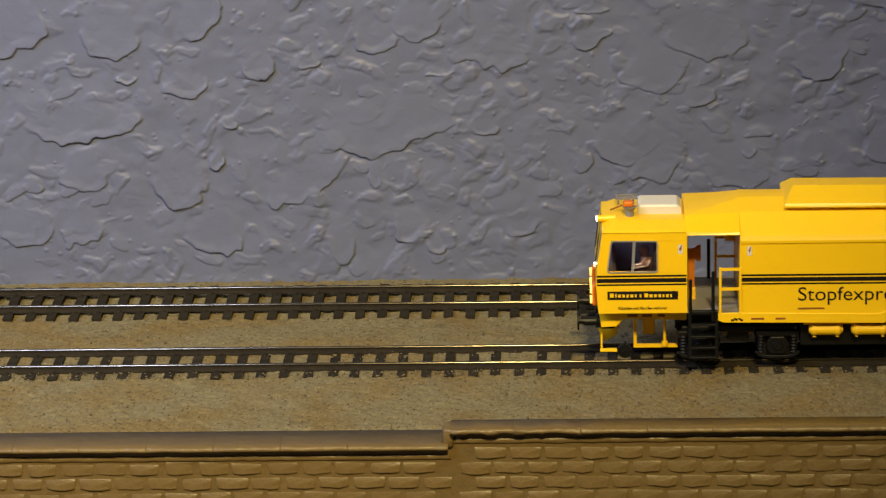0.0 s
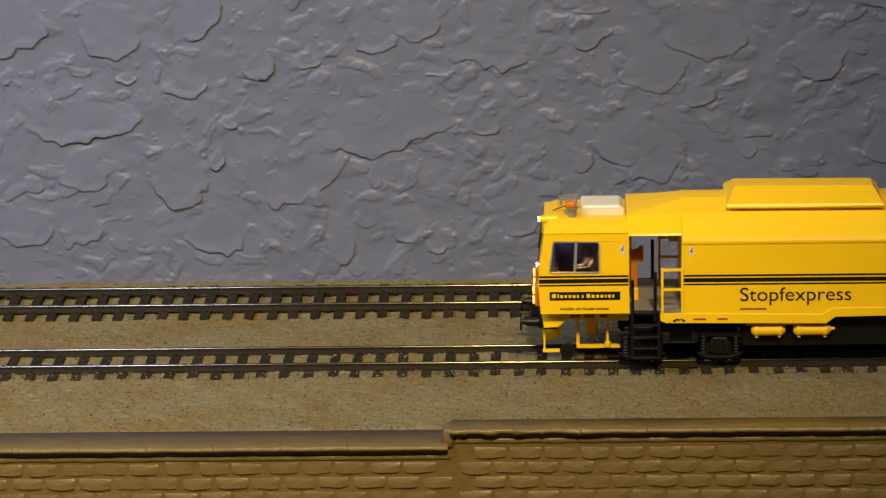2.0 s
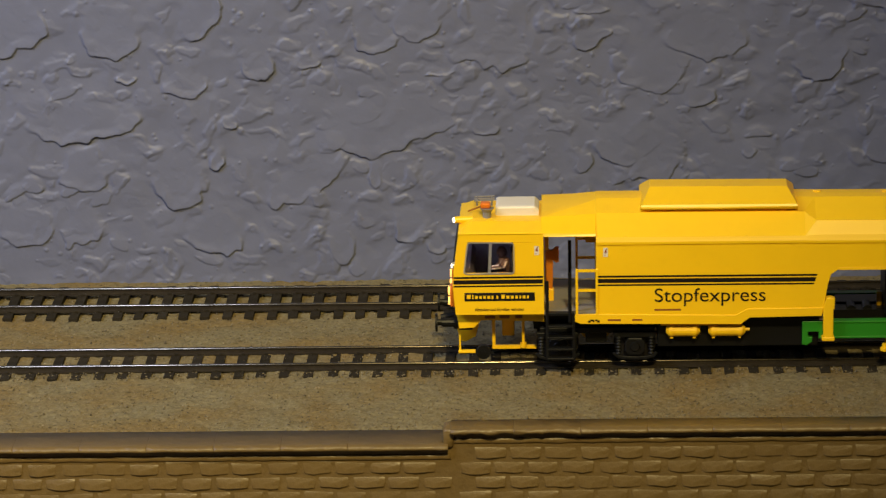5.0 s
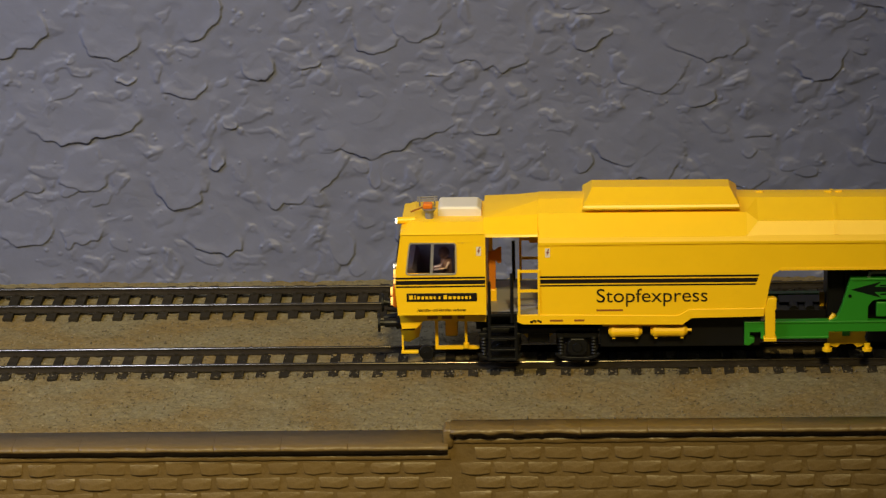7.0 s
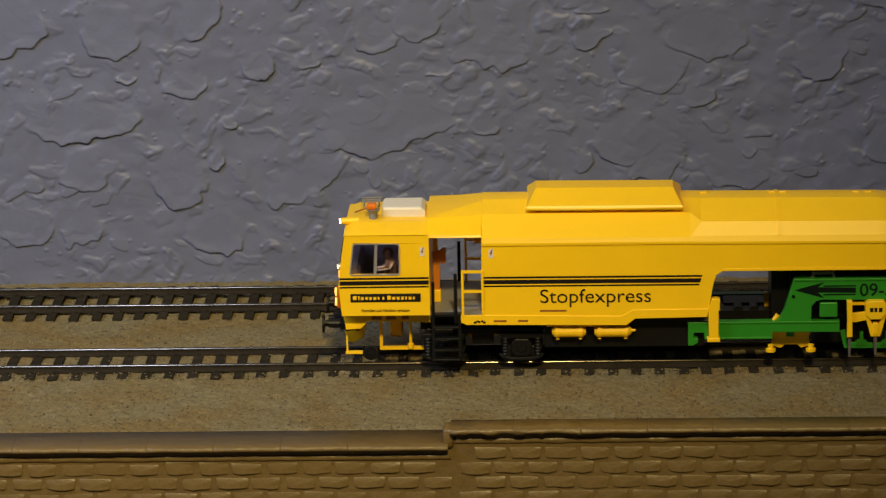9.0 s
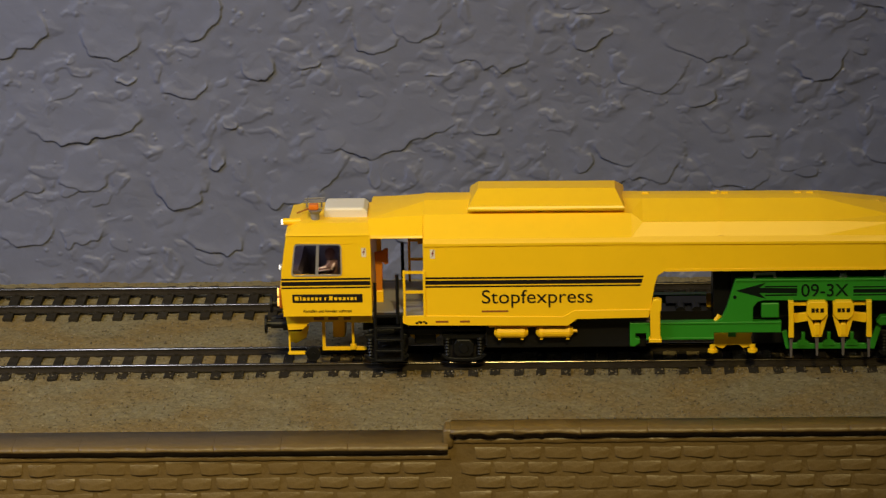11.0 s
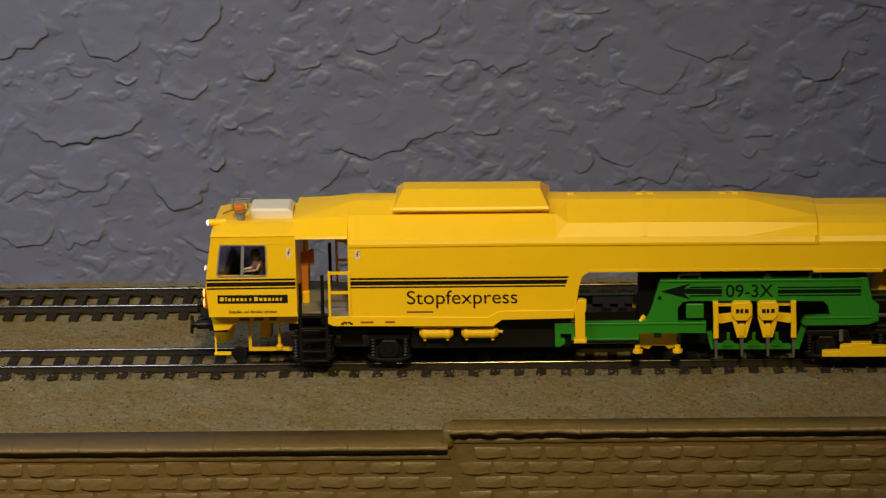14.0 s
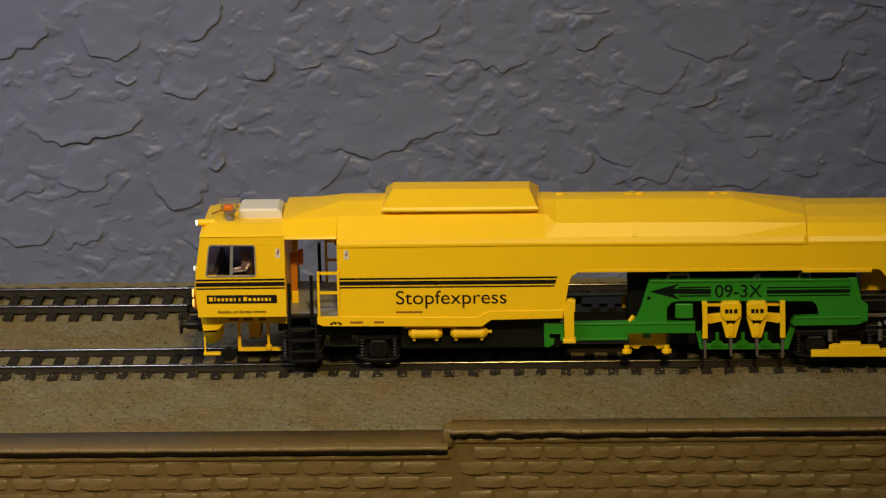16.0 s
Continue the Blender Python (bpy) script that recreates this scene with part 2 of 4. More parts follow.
def plaster(u, v):
    """Skip-trowel relief in millimetres over wall places u (x) and v (z)."""
    rs = np.random.RandomState(11)
    wu = u + 1.6 * vnoise(u, v, 7, 1) + 0.9 * vnoise(u, v, 2.8, 2) + 0.35 * vnoise(u, v, 1.2, 12)
    wv = v + 1.6 * vnoise(u, v, 7, 3) + 0.9 * vnoise(u, v, 2.8, 4) + 0.35 * vnoise(u, v, 1.2, 13)
    eu = u + 2.0 * vnoise(u, v, 6, 21) + 0.9 * vnoise(u, v, 2.6, 22) + 0.14 * vnoise(u, v, 1.0, 23)
    ev = v + 2.0 * vnoise(u, v, 6, 24) + 0.9 * vnoise(u, v, 2.6, 25) + 0.14 * vnoise(u, v, 1.0, 26)
    h = 0.30 * vnoise(u, v, 9, 5) + 0.16 * vnoise(wu, wv, 3.6, 6)
    # soft lumps and drags
    for _ in range(820):
        cx, cz = rs.uniform(-150, 142), rs.uniform(-8, 96)
        a, r, el, hh = rs.uniform(-0.7, 0.9), rs.uniform(0.6, 2.8), rs.uniform(1.0, 2.6), rs.uniform(0.6, 1.25)
        hh *= 0.05 + 0.10 * r
        m = (np.abs(u[0] - cx) < 12)
        n = (np.abs(v[:, 0] - cz) < 12)
        if not m.any() or not n.any():
            continue
        s = np.ix_(n, m)
        du, dv = wu[s] - cx, wv[s] - cz
        p, q = du * math.cos(a) + dv * math.sin(a), dv * math.cos(a) - du * math.sin(a)
        d = np.sqrt((p / (r * el)) ** 2 + (q / r) ** 2)
        h[s] += hh * (1 - step(0.45, 1.05, d))
    # small spatter
    for _ in range(400):
        cx, cz, r = rs.uniform(-150, 142), rs.uniform(-6, 95), rs.uniform(0.4, 1.2)
        m = (np.abs(u[0] - cx) < 2.5)
        n = (np.abs(v[:, 0] - cz) < 2.5)
        s = np.ix_(n, m)
        d = np.hypot(u[s] - cx, (v[s] - cz) * rs.uniform(0.8, 1.3)) / r
        h[s] += 0.24 * (1 - step(0.1, 1.0, d))
    # flat patches with a thick lower lip
    patches = PATCHES_LEFT + PATCHES_MIDDLE + PATCHES_RIGHT
    named = set(patches)
    for _ in range(46):
        patches.insert(0, (rs.uniform(-150, 142), rs.uniform(-5, 95), rs.uniform(2.2, 6), rs.uniform(1.8, 4), rs.uniform(-30, 40)))
    for cx, cz, rx, rz, tilt in patches:
        lip = (0.6 if cx > 30 else 1.0) * rs.uniform(0.26, 0.44) if (cx, cz, rx, rz, tilt) in named else rs.uniform(0.0, 0.06)
        m = (np.abs(u[0] - cx) < max(rx, rz) + 6)
        n = (np.abs(v[:, 0] - cz) < max(rz, rx) + 6)
        s = np.ix_(n, m)
        pu, pv = (eu, ev) if rx > 7.2 else (0.5 * (u + wu), 0.5 * (v + wv))
        co, si = math.cos(radians(tilt)), math.sin(radians(tilt))
        qu, qv = pu[s] - cx, pv[s] - cz
        du, dv = (qu * co + qv * si) / rx, (qv * co - qu * si) / rz
        d = np.sqrt(du * du + dv * dv)
        low = step(-0.2, 0.75, -dv / np.maximum(d, 0.2))
        size = min(rx, rz)
        soft_edge = np.minimum(3.6 - 3.4 * low, 0.8 * size) / size
        mask = 1 - step(1 - soft_edge, 1 + 0.1 / size, d)
        thick = 0.02 + 0.2 * step(-0.9, 0.6, -dv) + lip * low * step(0.5, 1.0, d) + 0.15 * vnoise(u[s], v[s], 12, 8)
        base = h[s] * (1 - 0.75 * mask)
        h[s] = base + mask * (thick + 0.12)
    return h


me = sheet("wall_back", np.arange(-150, 142.2, 0.27), np.arange(-8, 96.1, 0.27), lambda u, v: (u, WALL_Y - plaster(u, v), v), M_WALL)
wall_back = tagged(new("wall_back", me), "grey painted wall with trowelled plaster texture", "wall", kind="structure")
bm = B()
for x0, x1, z0, z1 in ((-540, -150, -1100, 1500), (142, 1200, -1100, 1500), (-150, 142, 96, 1500), (-150, 142, -1100, -8)):
    box(bm, x0, x1, WALL_Y, WALL_Y + 100, z0, z1)
tagged(part("wall_rest", bm, M_WALL, wall_back))
# unseen surfaces, added to close the room for bounce light and reflections
solid("floor", box(B(), -740, 1300, -2100, WALL_Y, -1200, -1100), M_FLOOR, "unseen dark carpet floor, added to close the room", "floor", "structure")
solid("ceiling", box(B(), -740, 1300, -2100, WALL_Y + 100, 1500, 1600), M_CEIL, "unseen white ceiling, added for bounce light", "ceiling", "structure")
solid("wall_right", box(B(), 1200, 1300, -2000, WALL_Y, -1100, 1500), M_ROOM, "unseen plain side wall, added for bounce light", "wall", "structure")
solid("wall_front", box(B(), -740, 1300, -2100, -2000, -1100, 1500), M_ROOM, "unseen plain wall behind the camera, added for bounce light", "wall", "structure")
# unseen wall, added with an opening that fits the cool lamp
bm = B()
for y0, y1, z0, z1 in ((-2000, -460, -1100, 1500), (-170, WALL_Y, -1100, 1500), (-460, -170, -1100, 270), (-460, -170, 610, 1500)):
    box(bm, -540, -440, y0, y1, z0, z1)
solid("wall_left", bm, M_ROOM, "unseen added side wall with an opening for the cool lamp", "wall", "structure")

# ---- the layout's bench, ground and retaining wall ----
solid("layout_bench", box(B(), -600, 1190, -230, WALL_Y - 1.5, -1100, -48, 4), M_BENCH, "long dark wooden bench that carries the model railway", "bench", "structure")


def bed(u, v):
    """Ground height: the far track lies on a slightly lower bed; the front edge sinks behind the coping."""
    z = -2.25 - 1.1 * step(18, 42, v) + 0.35 * step(70, 84, v)
    z = z - 0.8 * step(-60, -65, v) * (1 - step(-2, 3, u)) + 0.5 * step(-60, -71, v) * step(-2, 3, u)
    z = z + 0.16 * vnoise(u, v, 6, 31) + 0.24 * vnoise(u, v, 1.7, 32) + 0.19 * vnoise(u, v, 0.8, 33) + 0.25 * vnoise(u, v, 22, 34)
    return z


me = sheet("ground", np.arange(-160, 160.1, 0.55), np.arange(-73.5, WALL_Y + 0.4, 0.55), lambda u, v: (u, v, bed(u, v)), M_GROUND)
ground = tagged(new("ground", me), "grey-brown sandy ballast ground with fine grit", "ground", kind="structure")
bm = B()
for x0, x1 in ((-600, -159.5), (159.5, 1190)):
    box(bm, x0, x1, -73, WALL_Y - 1, -48, -3.0)
box(bm, -159.5, 159.5, -73, WALL_Y - 1, -48, -6)
part("ground_rest", bm, M_GROUND, ground)

# loose grit
rs = np.random.RandomState(5)
verts, faces = [], []
OCT = np.array([(1, 0, 0), (0, 1, 0), (-1, 0, 0), (0, -1, 0), (0, 0, 1), (0, 0, -1)], float)
TRI = [(0, 1, 4), (1, 2, 4), (2, 3, 4), (3, 0, 4), (1, 0, 5), (2, 1, 5), (3, 2, 5), (0, 3, 5)]
gx, gy = rs.uniform(-150, 145, 17000), rs.uniform(-66, WALL_Y - 1, 17000)
gz = bed(gx, gy)
# ballast spilt over the near sleepers
sx, sy = rs.uniform(-150, 145, 1100), rs.uniform(-16.5, -10.6, 1100)
gx, gy, gz = np.concatenate([gx, sx]), np.concatenate([gy, sy]), np.concatenate([gz, np.maximum(bed(sx, sy), -1.9)])
k_grain = 0
for x, y, z in zip(gx, gy, gz):
    r = 0.10 + 0.34 * rs.rand() ** 3 if k_grain % 14 else 0.28 + 0.22 * rs.rand()
    k_grain += 1
    k = len(verts)
    c, s = math.cos(r * 900), math.sin(r * 900)
    for p in OCT * rs.uniform(0.6, 1.2, 3) * r:
        verts.append(((x + p[0] * c - p[1] * s) * MM, (y + p[0] * s + p[1] * c) * MM, (z + r * 0.3 + p[2]) * MM))
    faces += [(k + a, k + b, k + d) for a, b, d in TRI]
me = bpy.data.meshes.new("ballast_grit")
me.from_pydata(verts, [], faces)
me.materials.append(M_GRAIN)
tagged(new("ballast_grit", me), "loose grey and tan ballast grit on the ground", "gravel", kind="stuff")

# ---- two tracks ----
RAIL = [(-1.25, -2.1), (1.25, -2.1), (1.25, -1.75), (0.28, -1.45), (0.28, -0.75), (0.5, -0.6), (0.5, -0.5), (0.3, -0.2), (-0.3, -0.2), (-0.5, -0.5), (-0.5, -0.6), (-0.28, -0.75), (-0.28, -1.45), (-1.25, -1.75)]

HEAD = [(-0.5 * math.cos(k * math.pi / 10), -0.5 + 0.5 * math.sin(k * math.pi / 10)) for k in range(11)]


def sleeper_mesh():
    bm = B()
    box(bm, -1.42, 1.42, -15.0, 15.0, -3.9, -1.85, 0.16)
    for y in (-8.25, 8.25):
        for s in (-1.75, 1.75):
            box(bm, -0.5, 0.5, y + s - 0.45, y + s + 0.45, -2.02, -1.35)
    return finish(bm, "sleeper", M_SLEEPER)


SLEEPER = sleeper_mesh()
PITCH = 6.623


def track(y, z, first, tilt, turn, sunk, label):
    ob = thing("railway_track", label, "track", "parallel tracks", "")
    ob.matrix_basis = pose(0, y * MM, z * MM, tilt, 0, turn)
    for s in (-8.25, 8.25):
        rail = part("rail", loft(B(), [(x, [(s + a, b) for a, b in RAIL]) for x in (-420, 420)]), M_RAIL, ob)
        part("rail_head", loft(B(), [(x, [(s + a, b) for a, b in HEAD]) for x in (-420, 420)]), M_RAILTOP, rail, "shiny worn rail top", smooth=True)
    r = random.Random(int(y) + 3)
    n0 = math.ceil((-165 - first) / PITCH)
    n1 = math.floor((165 - first) / PITCH)
    for i in range(n0, n1 + 1):
        o = new("sleeper", SLEEPER)
        o.parent = ob
        o.matrix_basis = pose((first + i * PITCH + r.uniform(-0.25, 0.25)) * MM, r.uniform(-0.3, 0.3) * MM, r.uniform(-0.12 - sunk, 0.02) * MM, 0, 0, r.uniform(-0.8, 0.8))
    return ob


track(-0.2, 0.0, -117.96, -0.8, 0.22, 0.12, "near model track with dark sleepers sunk in ballast")
track(60.83, 0.0, -133.19, 1.8, 0.0, 0.0, "far model track with dark sleepers along the wall")

# ---- retaining wall of moulded bricks ----
retaining = thing("retaining_wall", "brown painted moulded brick retaining wall with coping", "wall", "", "structure")
FACE = -74.4
STEP_X = 3.7


def coping(x0, x1, top, back, rough):
    """One coping stone: flat top, rounded nose that overhangs a recess."""
    prof = [(back, top - 0.1), (-74.2, top - 0.05), (-75.2, top + 0.1), (-76.1, top - 0.03), (-76.7, top - 0.42), (-76.95, top - 1.0), (-76.8, top - 1.4), (-73.0, top - 1.6), (back, top - 1.7)]
    secs = []
    n = max(6, int((x1 - x0) / 1.2)) if x1 - x0 < 60 else 8
    for i in range(n + 3):
        x = x0 if i == 0 else x1 if i == n + 2 else x0 + 0.22 + (x1 - x0 - 0.44) * (i - 1) / n
        shrink = 0.07 if i in (0, n + 2) else 0.0
        ring_pts = []
        for k, (y, z) in enumerate(prof):
            j = noise.noise(Vector((x * 0.16, k * 0.5, top))) * 0.16 * rough + noise.noise(Vector((x * 0.55, k * 0.8, top + 4))) * 0.10 * rough
            hold = 0 if k in (0, 7, 8) else 1
            ring_pts.append((y + hold * (shrink + j), z + hold * (0.6 * j - shrink * 0.5)))
        secs.append((x, ring_pts))
    part("coping_stone", loft(B(), secs), M_BROWN, retaining, smooth=True)


def brick_meshes():
    """Moulded bricks that lean out towards their rounded lower edge."""
    made = []
    r = random.Random(9)
    us, vs = (-1.0, -0.9, -0.3, 0.3, 0.9, 1.0), (0.0, 0.13, 0.6, 0.93, 1.0)
    for k in range(10):
        bm = B()
        w, h = 8.3 + r.uniform(-0.6, 0.4), 3.45 + r.uniform(-0.2, 0.15)
        sag = [r.uniform(-0.22, 0.22) for _ in us]
        rows = []
        for v in vs:
            line = []
            for i, u in enumerate(us):
                low = h * (1 - 0.15 * abs(u) ** 8) + sag[i] * (1 - 0.5 * abs(u))
                out = (0.36 if v == 1.0 else 0.10 + 0.26 * v) * (1 - 0.75 * abs(u) ** 8) + r.uniform(-0.05, 0.05)
                line.append(bm.verts.new((u * w / 2 * (1 - 0.05 * v * abs(u)), 0.2 if v == 0 else -out, h / 2 - v * low)))
            rows.append(line)
        rows.append([bm.verts.new((q.co.x, 0.35, q.co.z + 0.25)) for q in rows[-1]])
        for a, b in zip(rows, rows[1:]):
            for i in range(len(us) - 1):
                bm.faces.new((a[i], a[i + 1], b[i + 1], b[i]))
        made.append(finish(bm, "brick", M_BROWN, True))
    return made


for x0, x1, top in ((-420, STEP_X, -1.85), (STEP_X, 420, 2.6)):
    bm = B()
    box(bm, x0, x1, FACE, FACE + 6, -48, top - 5.1)
    box(bm, x0, x1, -74.2, FACE + 6, top - 5.15, top - 1.6)
    part("wall_core", bm, M_BROWN, retaining)
    secs = []
    k = int((x1 - x0) / 1.4)
    for i in range(k + 1):
        x = x0 + (x1 - x0) * i / k
        j = noise.noise(Vector((x * 0.21, top, 3.0))) * 0.22 + noise.noise(Vector((x * 0.7, top, 7.0))) * 0.16
        secs.append((x, [(-72.6, top - 3.2), (-74.2, top - 3.15 + 0.4 * j), (-74.5 + 0.3 * j, top - 3.35 + 0.4 * j), (-74.7 + 0.5 * j, top - 4.35 + j), (-74.5, top - 4.65 + j), (-72.6, top - 4.9)]))
    part("ledge", loft(B(), secs), M_BROWN, retaining, smooth=True)
joints = [STEP_X - 0.6] + [-23.65 - 17.95 * i for i in range(9)]
for right, left in zip(joints, joints[1:]):
    coping(left, right, -1.85, -63.0, 1.0)
coping(-420, joints[-1], -1.85, -63.0, 1.0)
joints = [STEP_X, 20.6, 38.4, 56.2, 73.4, 91.7, 109.6, 127.5, 145.4, 163.3]
for left, right in zip(joints, joints[1:]):
    coping(left, right, 2.6, -68.2, 4.5 if left < 38 else 1.0)
coping(joints[-1], 420, 2.6, -68.2, 1.0)
# the raised part's end face, thick with paint
part("end_block", box(B(), STEP_X - 2.0, STEP_X + 0.9, -75.3, -68.0, -3.2, 2.15, 0.8), M_BROWN, retaining, smooth=True)

BRICKS = brick_meshes()
r = random.Random(21)
for left, right, top, starts in ((-150.0, STEP_X - 3, -7.0, (-105.8, -110.3, -105.8)), (STEP_X + 2.5, 146.0, -3.1, (51.3, 46.9, 50.8, 46.9, 51.3))):
    for row, start in enumerate(starts):
        z = top - 1.65 - row * 4.13
        pitch = 9.2
        for i in range(math.ceil((left - start) / pitch), math.floor((right - start) / pitch) + 1):
            o = new("brick", BRICKS[r.randrange(10)])
            o.parent = retaining
            m = pose((start + i * pitch + r.uniform(-0.3, 0.3)) * MM, FACE * MM, (z + r.uniform(-0.15, 0.15)) * MM, r.uniform(-2, 2), r.uniform(-1.5, 1.5), r.uniform(-1.5, 1.5))
            o.matrix_basis = m @ Matrix.Diagonal((r.uniform(0.94, 1.04), r.uniform(0.7, 1.25), r.uniform(0.95, 1.06), 1))

# ---- the tamping machine, modelled where it comes to rest ----
machine = thing("tamping_machine", "yellow and green model track-tamping machine on the rails", "model train")
SIDE = 17.0

# roof: (x, [half profile from the eaves to the ridge])
ROOF = [(-44.4, [(16.9, 38.9), (16.6, 39.7), (12.2, 43.3), (8.6, 43.7), (0, 43.9)]),
        (-27.5, [(17.3, 37.2), (16.85, 38.5), (11.4, 44.1), (4, 46.4), (0, 46.6)]),
        (29.0, [(17.3, 37.2), (16.85, 38.4), (11.4, 44.0), (4, 46.3), (0, 46.5)]),
        (32.2, [(17.3, 37.1), (16.7, 38.7), (14.3, 42.1), (4, 46.2), (0, 46.4)]),
        (82.0, [(17.3, 36.9), (16.7, 38.5), (14.3, 41.9), (4, 45.9), (0, 46.1)]),
        (101.6, [(17.3, 36.8), (16.7, 38.3), (14.0, 41.3), (9.5, 42.3), (0, 43.2)]),
        (102.0, [(17.1, 36.8), (16.5, 38.2), (13.5, 41.1), (9.3, 42.1), (0, 43.0)]),
        (175.0, [(17.1, 36.6), (16.5, 38.0), (13.5, 40.9), (9.3, 41.9), (0, 42.8)])]


def ring(half, base):
    pts = [(-half[0][0], base)] + [(-y, z) for y, z in half[:-1]] + [half[-1]] + [(y, z) for y, z in half[-2::-1]] + [(half[0][0], base)]
    return pts


roof_secs = []
for x, half in ROOF:
    if x == -27.5:
        roof_secs.append((-29.2, ring([(17.0, 38.9), (16.65, 39.5), (11.4, 43.9), (4.5, 46.1), (0, 46.3)], 38.8)))
        roof_secs.append((-29.1, ring(half, 36.4)))
    else:
        roof_secs.append((x, ring(half, 38.8 if x < -40 else half[0][1] - 0.7)))
roof = part("roof", loft(B(), roof_secs), M_YELLOW, machine)
# cover seam, rib and rivets on the roof
part("rib", loft(B(), [(x, [(-16.9, 38.75), (-14.4, 42.2), (-4, 46.3), (4, 46.3), (4, 45.6), (-4, 45.6), (-14.0, 41.6), (-16.3, 38.5)]) for x in (53.2, 54.2)]), M_YELLOW, roof)
bm = B()
box(bm, 100.9, 101.8, -17.25, -16.9, 36.8, 38.6)
part("cover_edge", bm, M_YELLOW, roof)
for x, z in ((33.2, 46.3), (52.5, 46.2), (55.5, 46.2), (76, 46.0), (79.5, 46.0), (98, 43.3)):
    part("roof_clip", box(B(), x - 1.0, x + 1.0, 0.5, 2.0, z - 0.3, z + 0.45, 0.1), M_YELLOW, roof)
# raised hood
hood = B()
lo = [hood.verts.new(p) for p in ((-16.6, -12.1, 45.65), (27.2, -12.1, 45.55), (27.2, 12.1, 45.55), (-16.6, 12.1, 45.65))]
lo2 = [hood.verts.new(p) for p in ((-16.6, -12.1, 45.05), (27.2, -12.1, 44.95), (27.2, 12.1, 44.95), (-16.6, 12.1, 45.05))]
mid = [hood.verts.new(p) for p in ((-16.3, -11.7, 46.3), (26.9, -11.7, 46.2), (26.9, 11.7, 46.2), (-16.3, 11.7, 46.3))]
hi = [hood.verts.new(p) for p in ((-13.9, -4.0, 49.6), (24.6, -4.0, 49.4), (24.6, 4.0, 49.4), (-13.9, 4.0, 49.6))]
for a, b in ((lo2, lo), (lo, mid), (mid, hi)):
    for i in range(4):
        hood.faces.new((a[i], a[(i + 1) % 4], b[(i + 1) % 4], b[i]))
hood.faces.new(hi)
hood.faces.new(lo2[::-1])
part("roof_hood", hood, M_YELLOW, machine, "raised sloping hood with a bright lower edge")

for s in (-1, 1):
    part("hood_edge", rod(B(), (-16.6, s * 12.1, 45.5), (27.2, s * 12.1, 45.4), 0.28, 12), M_YELLOW, machine, smooth=True)

# side walls of the main body, near and far
LOWER = [(-29.2, 37.3), (-29.2, 13.5), (11.2, 13.1), (13.6, 15.0), (33.8, 15.3), (35.4, 24.5), (36.2, 27.2), (38.2, 28.5), (122.0, 28.5), (126.5, 23.0), (129, 17), (175, 16.5), (175, 36.7), (102.5, 37.0)]
for s in (-1, 1):
    y0, y1 = s * SIDE, s * (SIDE - 1.2)
    part("side_wall", prism(B(), LOWER, y0, y1, 0.15), M_YELLOW, machine)
    # skirt along the lower edge
    part("skirt", prism(B(), [(-35.2, 16.2), (-35.2, 14.2), (-33.6, 13.5), (11.1, 13.0), (13.6, 14.9), (33.7, 15.2), (33.9, 17.6), (13.0, 17.5), (9.8, 15.7), (-29, 16.3)], s * (SIDE + 0.25), s * (SIDE - 0.6), 0.12), M_YELLOW, machine)
    part("lower_lip", prism(B(), [(100.5, 28.9), (100.5, 27.9), (119.8, 27.8), (119.8, 28.8)], s * (SIDE + 0.3), s * (SIDE - 1), 0.1), M_YELLOW, machine)
    part("arch_flange", prism(B(), [(38.4, 29.2), (102.4, 29.2), (102.4, 28.45), (38.4, 28.45)], s * (SIDE + 0.12), s * (SIDE - 1.2), 0.05), M_YELLOW, machine)
    for z0, z1 in ((26.9, 27.45), (25.3, 26.5), (24.45, 24.9)):
        part("stripe", prism(B(), [(-28.9, z0), (31.4 + (z0 - 24.4) * 0.33, z0 - 0.05), (31.4 + (z1 - 24.4) * 0.33, z1 - 0.05), (-28.9, z1)], s * (SIDE + 0.05), s * (SIDE - 0.1)), M_INK, machine)
# inner ceiling and end walls
part("inner_roof", box(B(), -28.5, 174, -15.6, 15.6, 36.0, 37.0), M_DARKGREY, machine)
part("bulkhead", box(B(), -29.2, -28.0, -15.8, 15.8, 13.6, 37.4), M_YELLOW, machine)
part("bulkhead", box(B(), 33.0, 34.0, -15.8, 15.8, 13.6, 29.0), M_DARKGREY, machine)
part("rear_bulkhead", box(B(), 173.5, 174.8, -15.8, 15.8, 16.5, 37.4), M_YELLOW, machine)
part("rear_bulkhead", box(B(), 124.5, 125.5, -15.8, 15.8, 14, 36), M_YELLOW, machine)
part("locker", box(B(), -32.0, -29.2, 13.8, 15.8, 28.5, 38.7, 0.2), M_YELLOW, machine)
part("deck", box(B(), -29, 33, -15.6, 15.6, 13.6, 14.6), M_BLACK, machine)
part("deck", box(B(), 40, 123, -6, 6, 26.5, 28.6), M_BLACK, machine)

# lettering
lettering("lettering", "Stopfexpress", -12.9, 18.4, -SIDE - 0.02, 30.9, 5.2, M_INK, machine)
for x0, x1, z in ((-13.0, -5.6, 17.1), (-26.0, -22.4, 14.3), (-19.2, -16.4, 14.3)):
    part("small_print", box(B(), x0, x1, -SIDE - 0.32 if z < 16 else -SIDE - 0.05, -SIDE + 0.1, z, z + 0.55), M_AMBER, machine, "illegible small print")
mark = B()
